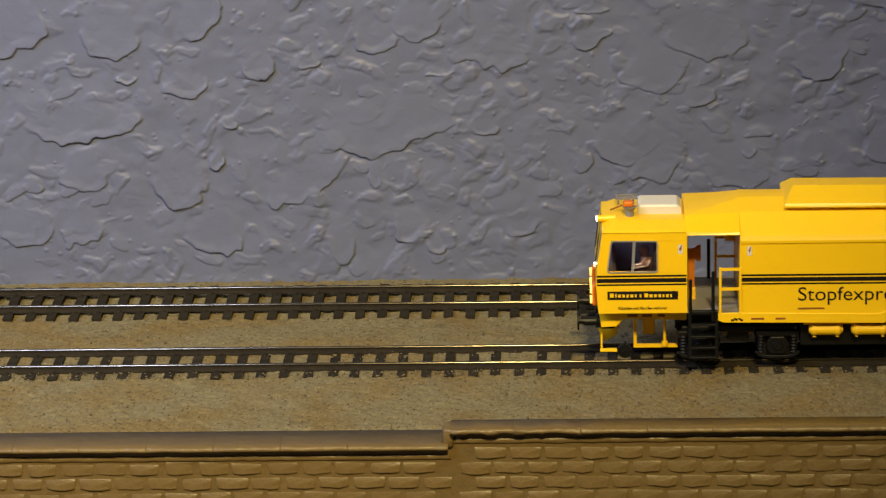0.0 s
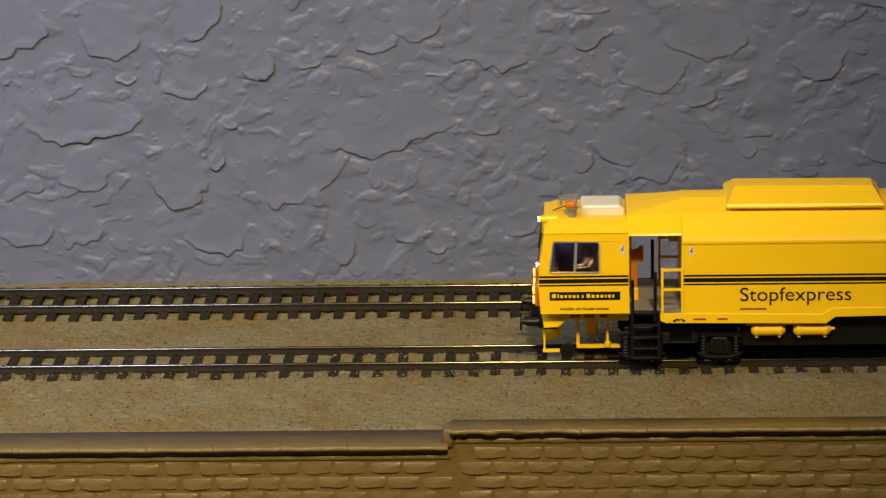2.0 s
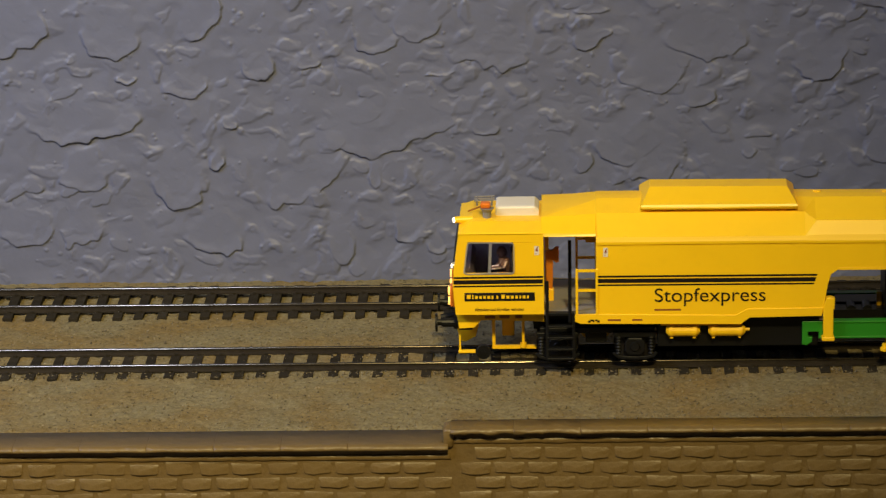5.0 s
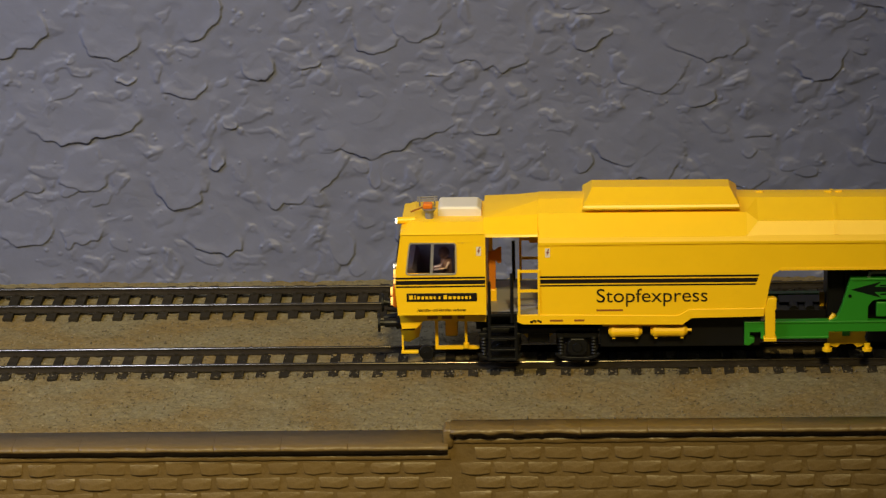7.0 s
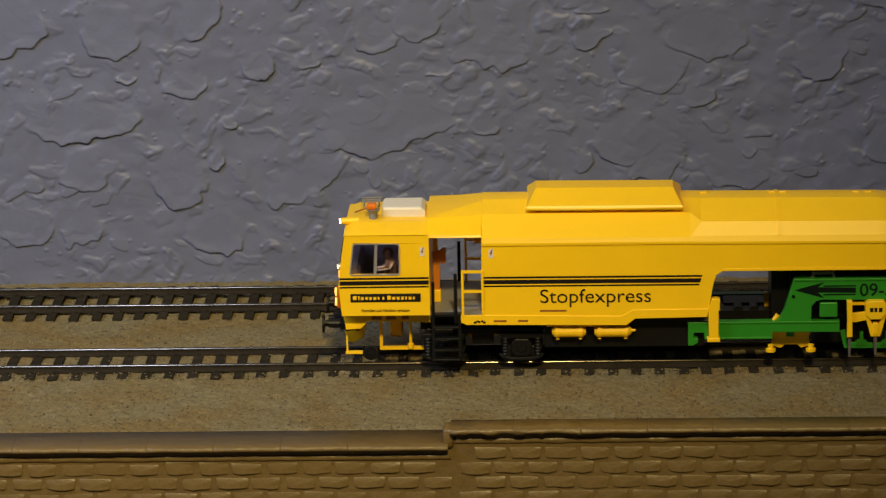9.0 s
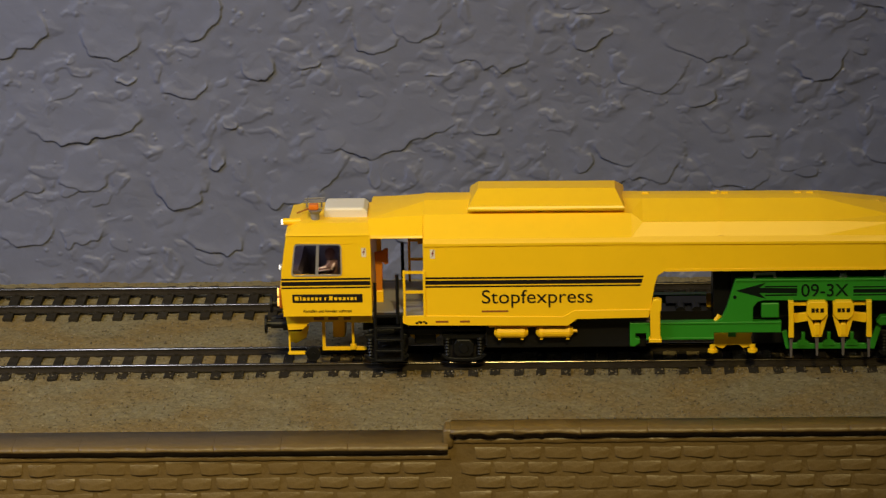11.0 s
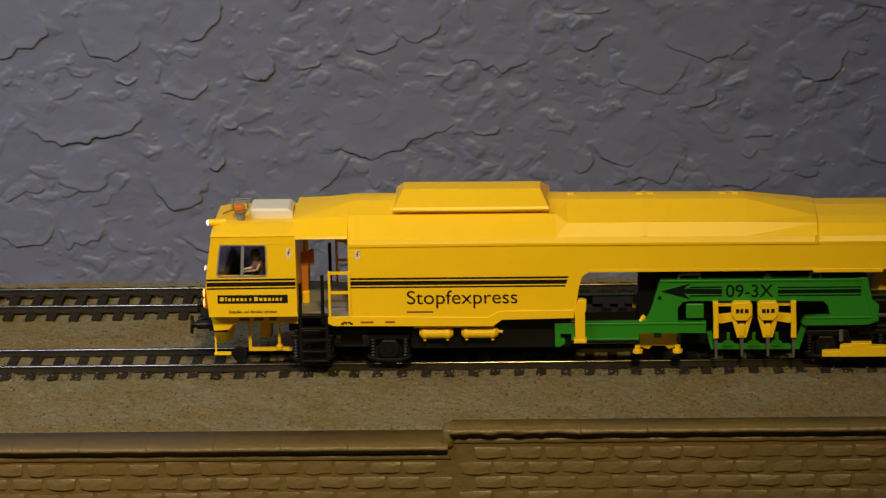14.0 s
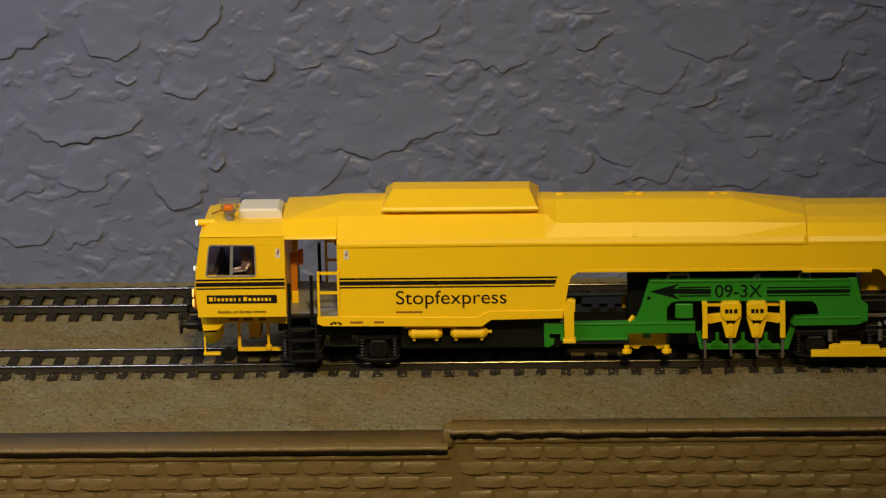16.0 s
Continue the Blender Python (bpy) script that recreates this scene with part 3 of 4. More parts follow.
for dx, dz, w, h in ((-31.6, 13.9, 0.8, 0.6), (-30.9, 14.3, 0.7, 0.5), (-30.3, 14.0, 0.5, 0.7), (-29.6, 14.3, 0.7, 0.5), (-29.0, 13.9, 0.7, 0.6)):
    box(mark, dx, dx + w, -SIDE - 0.31, -SIDE, dz, dz + h)
part("emblem", mark, M_INK, machine, "small dark emblem")


def warning_sign(x, z):
    sign = part("warning_sign", box(B(), x - 0.65, x + 0.65, -SIDE - 0.05, -SIDE + 0.1, z - 1.3, z + 1.3), M_WHITE, machine, "white sign with dark red lightning flash")
    bolt = [(0.2, 1.15), (-0.42, -0.1), (0.0, -0.05), (-0.3, -1.15), (0.42, 0.3), (0.05, 0.25), (0.55, 1.15)]
    part("flash", prism(B(), [(x + a, z + b) for a, b in bolt], -SIDE - 0.1, -SIDE), M_RED, sign)


warning_sign(-26.5, 34.2)
warning_sign(-45.7, 34.9)

# ---- cab ----
for s in (-1, 1):
    y0, y1 = s * SIDE, s * (SIDE - 1.0)
    w = B()
    prism(w, [(-69.3, 25.0), (-68.6, 16.4), (-43.8, 16.4), (-43.8, 28.3), (-68.95, 28.5)], y0, y1)
    prism(w, [(-67.55, 37.6), (-43.8, 37.3), (-43.8, 39.8), (-67.3, 39.8)], y0, y1)
    prism(w, [(-68.95, 28.5), (-65.9, 28.5), (-64.9, 37.6), (-67.55, 37.6)], y0, y1)
    prism(w, [(-52.3, 28.3), (-43.8, 28.3), (-43.8, 37.3), (-52.3, 37.3)], y0, y1)
    cab_side = part("cab_side", w, M_YELLOW, machine)
    # silver window frame, mullion and panes
    fr = B()
    out = rounded([(-66.3, 28.1), (-51.9, 28.1), (-51.9, 37.4), (-65.1, 37.5)], 1.2)
    inn = rounded([(-65.9, 28.45), (-52.25, 28.45), (-52.25, 37.05), (-64.75, 37.15)], 0.8)
    ya, yb = s * (SIDE + 0.18), s * (SIDE - 0.5)
    va = [[fr.verts.new((x, y, z)) for x, z in pts] for y, pts in ((ya, out), (ya, inn), (yb, inn), (yb, out))]
    for a, b in zip(va, va[1:] + va[:1]):
        for i in range(len(a)):
            k = (i + 1) % len(a)
            fr.faces.new((a[i], a[k], b[k], b[i]))
    part("window_frame", fr, M_SILVER, cab_side, "silver rounded window frame")
    part("mullion", prism(B(), [(-59.4, 28.5), (-58.6, 28.5), (-58.1, 37.2), (-58.9, 37.2)], s * (SIDE + 0.05), s * (SIDE - 0.45)), M_SILVER, cab_side)
    for pts in ([(-65.75, 28.5), (-59.2, 28.5), (-58.7, 37.2), (-64.8, 37.2)], [(-58.9, 28.5), (-52.4, 28.5), (-52.4, 37.1), (-58.4, 37.2)]):
        g = part("pane", prism(B(), pts, s * (SIDE - 0.25), s * (SIDE - 0.4)), M_GLASS, cab_side)
        g.visible_shadow = False
    for z0, z1 in ((26.9, 27.45), (25.3, 26.5), (24.45, 24.9)):
        part("stripe", prism(B(), [(-69.05, z0), (-44.0, z0 + 0.1), (-44.0, z1 + 0.1), (-69.0, z1)], s * (SIDE + 0.05), s * (SIDE - 0.1)), M_INK, cab_side)
# cab front: nose panel, windscreen, posts
front = part("cab_front", prism(B(), [(-69.3, 25.0), (-68.6, 16.4), (-67.6, 16.4), (-68.2, 25.0), (-67.9, 28.5), (-68.95, 28.5)], -16.2, 16.2), M_YELLOW, machine)
part("windscreen", prism(B(), [(-68.9, 28.5), (-67.2, 39.8), (-66.9, 39.8), (-68.6, 28.5)], -14.6, 14.6), M_GLASS, front).visible_shadow = False
for y in (-15.4, 0, 15.4):
    part("post", prism(B(), [(-69.1, 28.4), (-67.35, 39.9), (-66.4, 39.9), (-68.1, 28.4)], y - 0.9, y + 0.9), M_YELLOW, front)
for y in (-7.5, 7.5):
    part("wiper", rod(B(), (-69.3, y, 28.8), (-68.2, y + 3, 36.5), 0.2, 6), M_BLACK, front)
# cab roof with bevelled edges
cab_roof = part("cab_roof", loft(B(), [(-67.5, ring([(17.0, 39.75), (16.4, 39.95), (14, 40.2), (9, 40.5), (0, 40.6)], 39.6)),
                                       (-63.8, ring([(17.0, 39.75), (16.6, 40.15), (11.2, 42.1), (9, 42.5), (0, 42.8)], 39.6)),
                                       (-60.0, ring([(17.0, 39.75), (16.6, 40.15), (11.2, 42.0), (9.5, 42.2), (0, 42.4)], 39.6)),
                                       (-44.3, ring([(17.0, 39.75), (16.6, 40.1), (11.2, 41.9), (9.5, 42.1), (0, 42.3)], 39.6))]), M_YELLOW, machine)
part("cab_floor", box(B(), -68.2, -44.2, -15.9, 15.9, 16.3, 17.3), M_DARKGREY, machine)
part("cab_back_wall", box(B(), -45.0, -43.85, -15.95, 15.95, 16.9, 39.6), M_YELLOW, machine)
part("cab_lining", box(B(), -67.0, -45.0, 15.0, 15.9, 17.3, 28.2), M_DARKGREY, machine)
part("cab_lining", box(B(), -45.8, -45.0, -15.9, 15.9, 17.3, 39.6), M_DARKGREY, machine)
part("control_desk", prism(B(), [(-67.8, 17.3), (-63.5, 17.3), (-63.5, 27.5), (-64.5, 29.0), (-67.6, 28.4)], -13, 13, 0.2), M_DARKGREY, machine)
seat = part("driver_seat", box(B(), -56.8, -52.0, -12.5, -7.0, 22.0, 24.0, 0.4), M_DARKGREY, machine)
part("backrest", box(B(), -53.0, -51.8, -12.5, -7.0, 24.0, 33.5, 0.4), M_DARKGREY, seat)
part("seat_base", box(B(), -55.5, -53.5, -11, -8.5, 17.2, 22.1), M_DARKGREY, seat)
# name plate, its lettering as bars
plate = part("name_plate", box(B(), -66.1, -46.3, -SIDE - 0.12, -SIDE + 0.2, 20.3, 22.85, 0.2), M_INK, machine, "black name plate with yellow bars")
x = -65.4
for w in (1.1, 0.35, 0.8, 0.7, 0.7, 0.8, 0.5, 0.0, 0.5, 0.0, 1.0, 0.85, 0.8, 0.75, 0.5, 0.8, 0.5):
    if w:
        part("plate_bar", box(B(), x, x + w, -SIDE - 0.2, -SIDE, 21.1, 22.25 if w > 0.95 or w == 0.35 else 21.95), M_YELLOW, plate)
    x += w + 0.42
lettering("lettering", "Abstoßen und Abrollen verboten", -63.2, 17.5, -SIDE - 0.02, 13.7, 0.85, M_INK, machine, 0.016)
# skirt under the cab
part("cab_skirt", prism(B(), [(-68.6, 16.6), (-67.8, 11.3), (-63.6, 11.5), (-61.6, 13.6), (-60, 13.7), (-44.0, 13.2), (-43.8, 16.6)], -13.4, 13.4, 0.1), M_YELLOW, machine)
for x0, x1 in ((-60.5, -57.6), (-56.4, -53.6), (-52.0, -50.0)):
    part("small_print", box(B(), x0, x1, -13.48, -13.3, 14.2, 15.1), M_AMBER, machine, "illegible small print")
# lamps: upper spot, middle and lower front lamps
for y in (-9.0, 9.0):
    low = part("headlight", box(B(), -70.3, -68.7, y - 2.2, y + 2.2, 16.9, 23.0, 0.5), M_ORANGE, machine, "orange lamp housing")
    for z in (21.2, 18.3):
        part("lens", rod(B(), (-70.9, y, z), (-70.2, y, z), 1.2, 14), M_LAMPO, low, "lit warm lens")
lamp = part("upper_headlight", rod(B(), (-68.6, -9, 41.8), (-63.5, -9, 42.0), 1.0, 14), M_YELLOW, machine)
part("lens", rod(B(), (-69.1, -9, 41.75), (-68.55, -9, 41.8), 0.75, 14), M_LAMPW, lamp, "lit white lens")
mid_lamp = part("windscreen_lamp", rod(B(), (-69.5, -12.8, 29.6), (-68.4, -12.8, 29.7), 0.95, 14), M_SILVER, machine, "small silver lamp housing")
part("lens", rod(B(), (-69.75, -12.8, 29.6), (-69.45, -12.8, 29.6), 0.65, 14), M_LAMPW, mid_lamp, "lit white lens")
# roof fittings
AC = [(-6.3, 41.8), (-6.35, 44.3), (-6.15, 44.75), (-5.6, 44.95), (3.2, 45.1), (4.4, 44.9), (4.6, 44.4), (4.6, 41.8)]
box_bm = loft(B(), [(x, [(y * k, 41.8 + (z - 41.8) * h) for y, z in AC]) for x, k, h in ((-57.2, 0.95, 0.86), (-56.8, 0.99, 0.97), (-56.3, 1, 1), (-46.5, 1, 1), (-46.1, 0.99, 0.96), (-45.1, 0.97, 0.70))])
part("air_conditioner", box_bm, M_WHITE, machine, "cream white roof box with rounded edges")
beacon = part("beacon", rod(B(), (-59.6, -8, 41.9), (-59.6, -8, 43.4), 1.2, 14), M_GREY, machine)
part("horn", rod(rod(B(), (-59.6, -8, 43.3), (-59.6, -8, 44.2), 1.2, 14), (-59.6, -8, 43.9), (-59.6, -8, 44.9), 1.3, 14, 2.0), M_GREY, beacon, "grey round beacon foot")
part("beacon_lens", box(B(), -61.4, -58.6, -8.9, -6.0, 44.9, 46.5, 0.45), M_ORANGE, beacon, "orange beacon lens")
ant = B()
for y in (0.0, 2.0, 4.5):
    rod(ant, (-63.4, y, 44.9), (-57.6, y, 45.1), 0.22, 6)
for x in (-62.6, -58.4):
    rod(ant, (x, 0.0, 45.0), (x, 4.5, 45.0), 0.2, 6)
    rod(ant, (x, 2.0, 43.0), (x, 2.0, 45.0), 0.25, 6)
part("antenna_frame", ant, M_GREY, machine, "grey wire antenna frame")
part("wiper_arm", rod(B(), (-65.0, -5, 43.2), (-61.5, -4, 44.3), 0.25, 6), M_AMBER, machine)

# ---- entry platform behind the cab ----
part("entry_floor", box(B(), -43.8, -29.0, -15.5, 15.5, 15.8, 16.9), M_GREY, machine)
part("door_post", box(B(), -43.7, -42.6, 14.6, 16.6, 17.0, 39.2), M_YELLOW, machine)
lever = B()
prism(lever, [(-43.4, 31.3), (-41.3, 31.6), (-40.5, 32.4), (-39.6, 32.4), (-39.6, 28.1), (-40.4, 27.8), (-41.2, 28.6), (-41.4, 20.0), (-43.1, 20.0), (-43.3, 29.0)], -5.0, -3.5, 0.2)
part("folding_seat", lever, material("orange_seat_plastic", (0.5, 0.16, 0.008), 0.45, vary=0.1), machine, "orange folded seat in the doorway")
part("seat_hinge", box(B(), -43.1, -41.1, -5.6, -3.4, 16.8, 20.4, 0.3), M_YELLOW, machine)
# yellow hand rail, black grab rail, steps
for s in (-1, 1):
    rail = B()
    for x in (-34.6, -29.0):
        box(rail, x - 0.36, x + 0.36, s * 17.3, s * 16.4, 16.0, 29.4, 0.12)
    for z in (28.9, 23.2):
        box(rail, -34.6, -29.0, s * 17.2, s * 16.5, z - 0.36, z + 0.36)
    part("handrail", rail, M_YELLOW, machine, "yellow ladder-shaped handrail")
    part("grab_rail", rod(B(), (-36.6, s * 17.0, 14.0), (-36.6, s * 17.0, 28.3), 0.5, 8), M_BLACK, machine)
    part("grab_rail", rod(B(), (-42.9, s * 17.0, 14.0), (-42.9, s * 17.0, 26.0), 0.45, 8), M_BLACK, machine)
    steps = part("entry_steps", box(B(), -43.3, -35.3, s * 17.3, s * 15.3, 15.9, 16.8, 0.1), M_BLACK, machine, "black entry ladder with rungs")
    for x in (-43.0, -35.6):
        part("stringer", box(B(), x - 0.45, x + 0.45, s * 17.2, s * 15.6, 2.8, 16.0, 0.1), M_BLACK, steps)
    for z in (12.8, 9.4, 6.1, 3.3):
        part("rung", box(B(), -43.0, -35.6, s * 17.4, s * 15.2, z - 0.35, z + 0.25, 0.1), M_BLACK, steps)

# ---- buffers and under the cab ----
for y in (-10.05, 10.05):
    buf = part("buffer", rod(B(), (-69.0, y, 12.2), (-72.8, y, 12.2), 1.3, 14), M_BLACK, machine)
    part("buffer_plate", rod(rod(B(), (-74.6, y, 12.2), (-74.0, y, 12.2), 2.6, 18), (-74.0, y, 12.2), (-72.6, y, 12.2), 0.9, 10), M_BLACK, buf)
    part("buffer_collar", rod(B(), (-69.4, y, 12.2), (-67.8, y, 12.2), 1.9, 14), M_BLACK, buf)
part("coupling", box(rod(B(), (-73.5, 0, 10.8), (-68, 0, 11.5), 0.8, 8), -69.5, -67.0, -3, 3, 9.5, 14.0, 0.3), M_BLACK, machine)
part("buffer_beam", box(B(), -68.0, -64.0, -12.6, 12.6, 10.6, 15.8, 0.3), M_BLACK, machine)
guard = B()
box(guard, -68.0, -67.5, -10.4, -9.9, 3.5, 12)
box(guard, -68.2, -63.4, -11.0, -9.4, 3.3, 4.0, 0.1)
part("rail_guard", guard, M_YELLOW, machine, "yellow rail guard foot")
part("guard_bracket", prism(B(), [(-69.0, 9.8), (-62.5, 9.8), (-63.4, 6.2), (-66.4, 4.6), (-68.0, 5.0)], -4.2, -3.4, 0.1), M_YELLOW, machine)
part("measuring_wheel", rod(rod(B(), (-61.2, -9.3, 2.9), (-61.2, -7.4, 2.9), 2.0, 24), (-61.2, -9.7, 2.9), (-61.2, -9.2, 2.9), 0.6, 12), M_BLACK, machine)
trolley = B()
box(trolley, -58.7, -57.8, -7.0, -6.2, 3.3, 13.8)
box(trolley, -58.7, -46.2, -7.1, -6.0, 3.3, 4.2)
part("measuring_trolley", trolley, M_YELLOW, machine, "small yellow frame under the cab")
part("trolley_rod", rod(rod(B(), (-49.9, -7.4, 4.6), (-49.9, -7.4, 13.8), 0.42, 10), (-49.9, -7.4, 3.9), (-49.9, -7.4, 5.2), 0.9, 12), M_YELLOW, machine)
part("trolley_block", box(B(), -56.0, -52.5, -2, 6, 5.5, 13, 0.4), M_YELLOW, machine)
part("underframe", box(box(B(), -47, 36, -8, 8, 9.5, 13.8), -12, 33, -12.5, 12.5, 5.2, 14.0, 0.3), M_BLACK, machine, "black underframe with tank")
part("underframe", box(B(), 36, 174, -4, 4, 9.0, 13.0), M_BLACK, machine)

# ---- bogies and wheels ----
WHEELS = []


def wheel_mesh(r):
    bm = B()
    for s in (-1, 1):
        rod(bm, (0, s * 7.0, 0), (0, s * 9.4, 0), r, 28)
        rod(bm, (0, s * 6.6, 0), (0, s * 7.1, 0), r + 0.8, 28)
        rod(bm, (0, s * 9.3, 0), (0, s * 9.7, 0), r * 0.35, 12)
        for k in range(5):
            a = k * 2 * math.pi / 5
            ball(bm, (r * 0.62 * math.cos(a), s * 9.4, r * 0.62 * math.sin(a)), 0.5, seg=6)
    rod(bm, (0, -7, 0), (0, 7, 0), 1.0, 10)
    return finish(bm, "wheelset", M_STEEL)


WHEEL_R = 5.2
WHEEL = wheel_mesh(WHEEL_R)


def coil(x, y, z0, z1, r):
    """A spring: one ribbed body of revolution."""
    bm = B()
    rings = []
    for k in range(13):
        q = r * (1.0 if k % 2 else 0.62)
        rings.append([bm.verts.new((x + q * math.cos(a * math.pi / 6), y + q * math.sin(a * math.pi / 6), z0 + (z1 - z0) * k / 12)) for a in range(12)])
    for a, b in zip(rings, rings[1:]):
        for i in range(12):
            bm.faces.new((a[i], a[(i + 1) % 12], b[(i + 1) % 12], b[i]))
    bm.faces.new(rings[0][::-1])
    bm.faces.new(rings[-1])
    return bm


def bogie(x0, x1):
    f = part("bogie", box(B(), x0 - 5, x1 + 5, -11.6, -10.2, 9.0, 10.8, 0.3), M_BLACK, machine, "black bogie frame with springs")
    part("side_frame", box(B(), x0 - 5, x1 + 5, 10.2, 11.6, 9.0, 10.8, 0.3), M_BLACK, f)
    part("bolster", box(B(), (x0 + x1) / 2 - 3, (x0 + x1) / 2 + 3, -10, 10, 6.0, 10.0, 0.3), M_BLACK, f)
    for x in (x0, x1):
        for s in (-1, 1):
            part("axle_box", prism(B(), [(x - 2.9, 4.2), (x - 1.7, 2.9), (x + 1.7, 2.9), (x + 2.9, 4.2), (x + 2.9, 6.6), (x + 1.9, 8.0), (x - 1.9, 8.0), (x - 2.9, 6.6)], s * 13.2, s * 11.0, 0.35), M_BLACK, f)
            part("axle_cap", rod(B(), (x, s * 13.1, 5.4), (x, s * 13.6, 5.4), 1.5, 16, 1.2), M_BLACK, f)
            part("tie_bar", prism(B(), [(x - 6.4, 3.4), (x - 5.2, 2.2), (x - 3.0, 1.6), (x + 3.0, 1.6), (x + 5.2, 2.2), (x + 6.4, 3.4), (x + 5.8, 3.8), (x + 4.8, 3.0), (x + 2.8, 2.5), (x - 2.8, 2.5), (x - 4.8, 3.0), (x - 5.8, 3.8)], s * 13.0, s * 12.0, 0.15), M_BLACK, f)
            part("horn_guide", prism(B(), [(x - 6.2, 9.6), (x + 6.2, 9.6), (x + 5.6, 8.0), (x - 5.6, 8.0)], s * 12.6, s * 11.0, 0.2), M_BLACK, f)
            for dx in (-4.6, 4.6):
                sp = coil(x + dx, s * 12.4, 3.0, 8.4, 0.95)
                part("spring", sp, M_BLACK, f)
        w = new("wheelset", WHEEL)
        w.parent = machine
        w["label"] = "dark steel wheelset"
        WHEELS.append((w, x))
    return f


bogie(-40.2, -18.4)
bogie(104.5, 124.5)
part("bogie_step", prism(B(), [(-33.6, 9.6), (-33.6, 8.0), (-32.6, 7.0), (-26.4, 7.0), (-25.4, 8.0), (-25.4, 9.6), (-28.2, 9.6), (-28.2, 8.2), (-30.8, 8.2), (-30.8, 9.6)], -8.6, -7.9, 0.1), M_YELLOW, machine)

# ---- air tanks ----
for x0, x1 in ((-9.8, 2.3 - 2.4), (2.0, 12.6)):
    t = rod(B(), (x0 + 1.0, -14.2, 10.5), (x1 - 1.0, -14.2, 10.5), 1.7, 18)
    for a, b in ((x0 + 1.0, x0 + 0.1), (x1 - 1.0, x1 - 0.1)):
        rod(t, (a, -14.2, 10.5), (b, -14.2, 10.5), 1.7, 18, 0.9)
    tank = part("air_tank", t, M_YELLOW, machine, "yellow air tank with straps")
    for x in (x0 + 1.6, x1 - 1.7):
        part("strap", box(rod(B(), (x - 0.4, -14.2, 10.5), (x + 0.4, -14.2, 10.5), 2.0, 18), x - 0.4, x + 0.4, -15.2, -13.5, 8.4, 13.2), M_YELLOW, tank)
part("tank_valve", rod(B(), (12.4, -14.2, 10.6), (13.7, -14.2, 10.6), 0.45, 10), M_YELLOW, machine)
part("tank_hanger", box(B(), -11.2, 4.0, -14.8, -13.4, 12.0, 13.4), M_YELLOW, machine)

# ---- green tamping frame ----
BEAM = [(28.4, 13.0), (28.4, 6.2), (29.6, 6.0), (31.2, 7.0), (31.2, 8.2), (30.0, 8.5), (30.0, 9.9), (33, 9.9), (33.0, 8.0), (52, 8.0), (52, 9.9), (70.8, 9.8), (70.8, 13.0), (62.9, 13.0), (62.9, 17.2), (64.2, 18.8), (66, 19.2),
        (103.6, 18.8), (104.8, 17.4), (105.4, 14.4), (98.5, 14.2), (97.3, 12.6), (98.4, 11.7), (116.0, 11.8), (118.4, 12.6), (118.6, 15.0), (116.4, 17.6), (115.6, 25.4), (57.9, 25.2), (55.5, 16.8), (54.2, 14.0), (52.4, 13.1)]
for s in (-1, 1):
    gf = part("green_frame", prism(B(), BEAM, s * 15.0, s * 12.4, 0.15), M_GREEN, machine, "green plastic tamping frame")
    part("frame_end", prism(B(), [(113.4, 25.7), (115.7, 25.7), (117.2, 19.0), (119.0, 17.6), (119.0, 13.0), (117.2, 12.8), (116.6, 17.0), (114.9, 22.0)], s * 15.4, s * 13.6, 0.15), M_GREEN, gf)
    part("top_flange", box(B(), 57.9, 113.6, s * 15.3, s * 11.5, 24.8, 25.4, 0.1), M_GREEN, gf)
    part("beam_rib", box(B(), 33.0, 70.4, s * 15.25, s * 14.8, 12.5, 13.05, 0.1), M_GREEN, gf)
    part("beam_rib", box(B(), 33.0, 52.0, s * 15.2, s * 14.8, 8.0, 8.6, 0.1), M_GREEN, gf)
    part("beam_rib", box(B(), 98.8, 117.5, s * 15.25, s * 14.8, 13.8, 14.3, 0.1), M_GREEN, gf)
    part("green_box", box(B(), 65.2, 70.2, s * 14.6, s * 11.5, 14.0, 18.3, 0.3), M_GREEN, gf)
    part("lower_bar", prism(B(), [(71.0, 9.6), (72.2, 4.6), (97.0, 4.4), (99.2, 11.8), (97.6, 11.8), (95.6, 6.0), (73.2, 6.2), (72.4, 10)], s * 13.6, s * 12.6, 0.1), M_GREEN, gf)
    for x in (77, 84.2, 90.6):
        part("tool_bracket", prism(B(), [(x - 1.6, 5.5), (x + 1.6, 5.5), (x + 1.6, 6.6), (x + 0.5, 7.2), (x + 0.5, 9.4), (x - 0.5, 9.4), (x - 0.5, 7.2), (x - 1.6, 6.6)], s * 14.0, s * 12.8, 0.1), M_GREEN, gf)
# printed arrow, bars and lettering on the near frame
part("arrow", prism(B(), [(58.0, 22.1), (66.5, 24.4), (64.6, 22.9), (75.2, 22.7), (75.2, 21.2), (64.6, 21.4), (66.5, 19.7)], -15.05, -14.9), M_DARKGREEN, machine, "dark arrow printed on the green frame")
for z in (23.25, 20.75):
    part("arrow_line", box(B(), 66.2, 75.2, -15.05, -14.9, z - 0.22, z + 0.18), M_DARKGREEN, machine)
for z0, z1 in ((21.2, 22.3), (22.75, 23.1), (20.4, 20.75)):
    part("bar", box(B(), 90.8, 114.0, -15.05, -14.9, z0, z1), M_DARKGREEN, machine)
lettering("lettering", "09-3X", 76.3, 20.2, -15.02, 13.2, 3.7, M_DARKGREEN, machine, 0.006)
part("pivot_pin", rod(B(), (57.8, -15.2, 20.3), (57.8, -14.8, 20.3), 0.5, 12), M_DARKGREEN, machine)
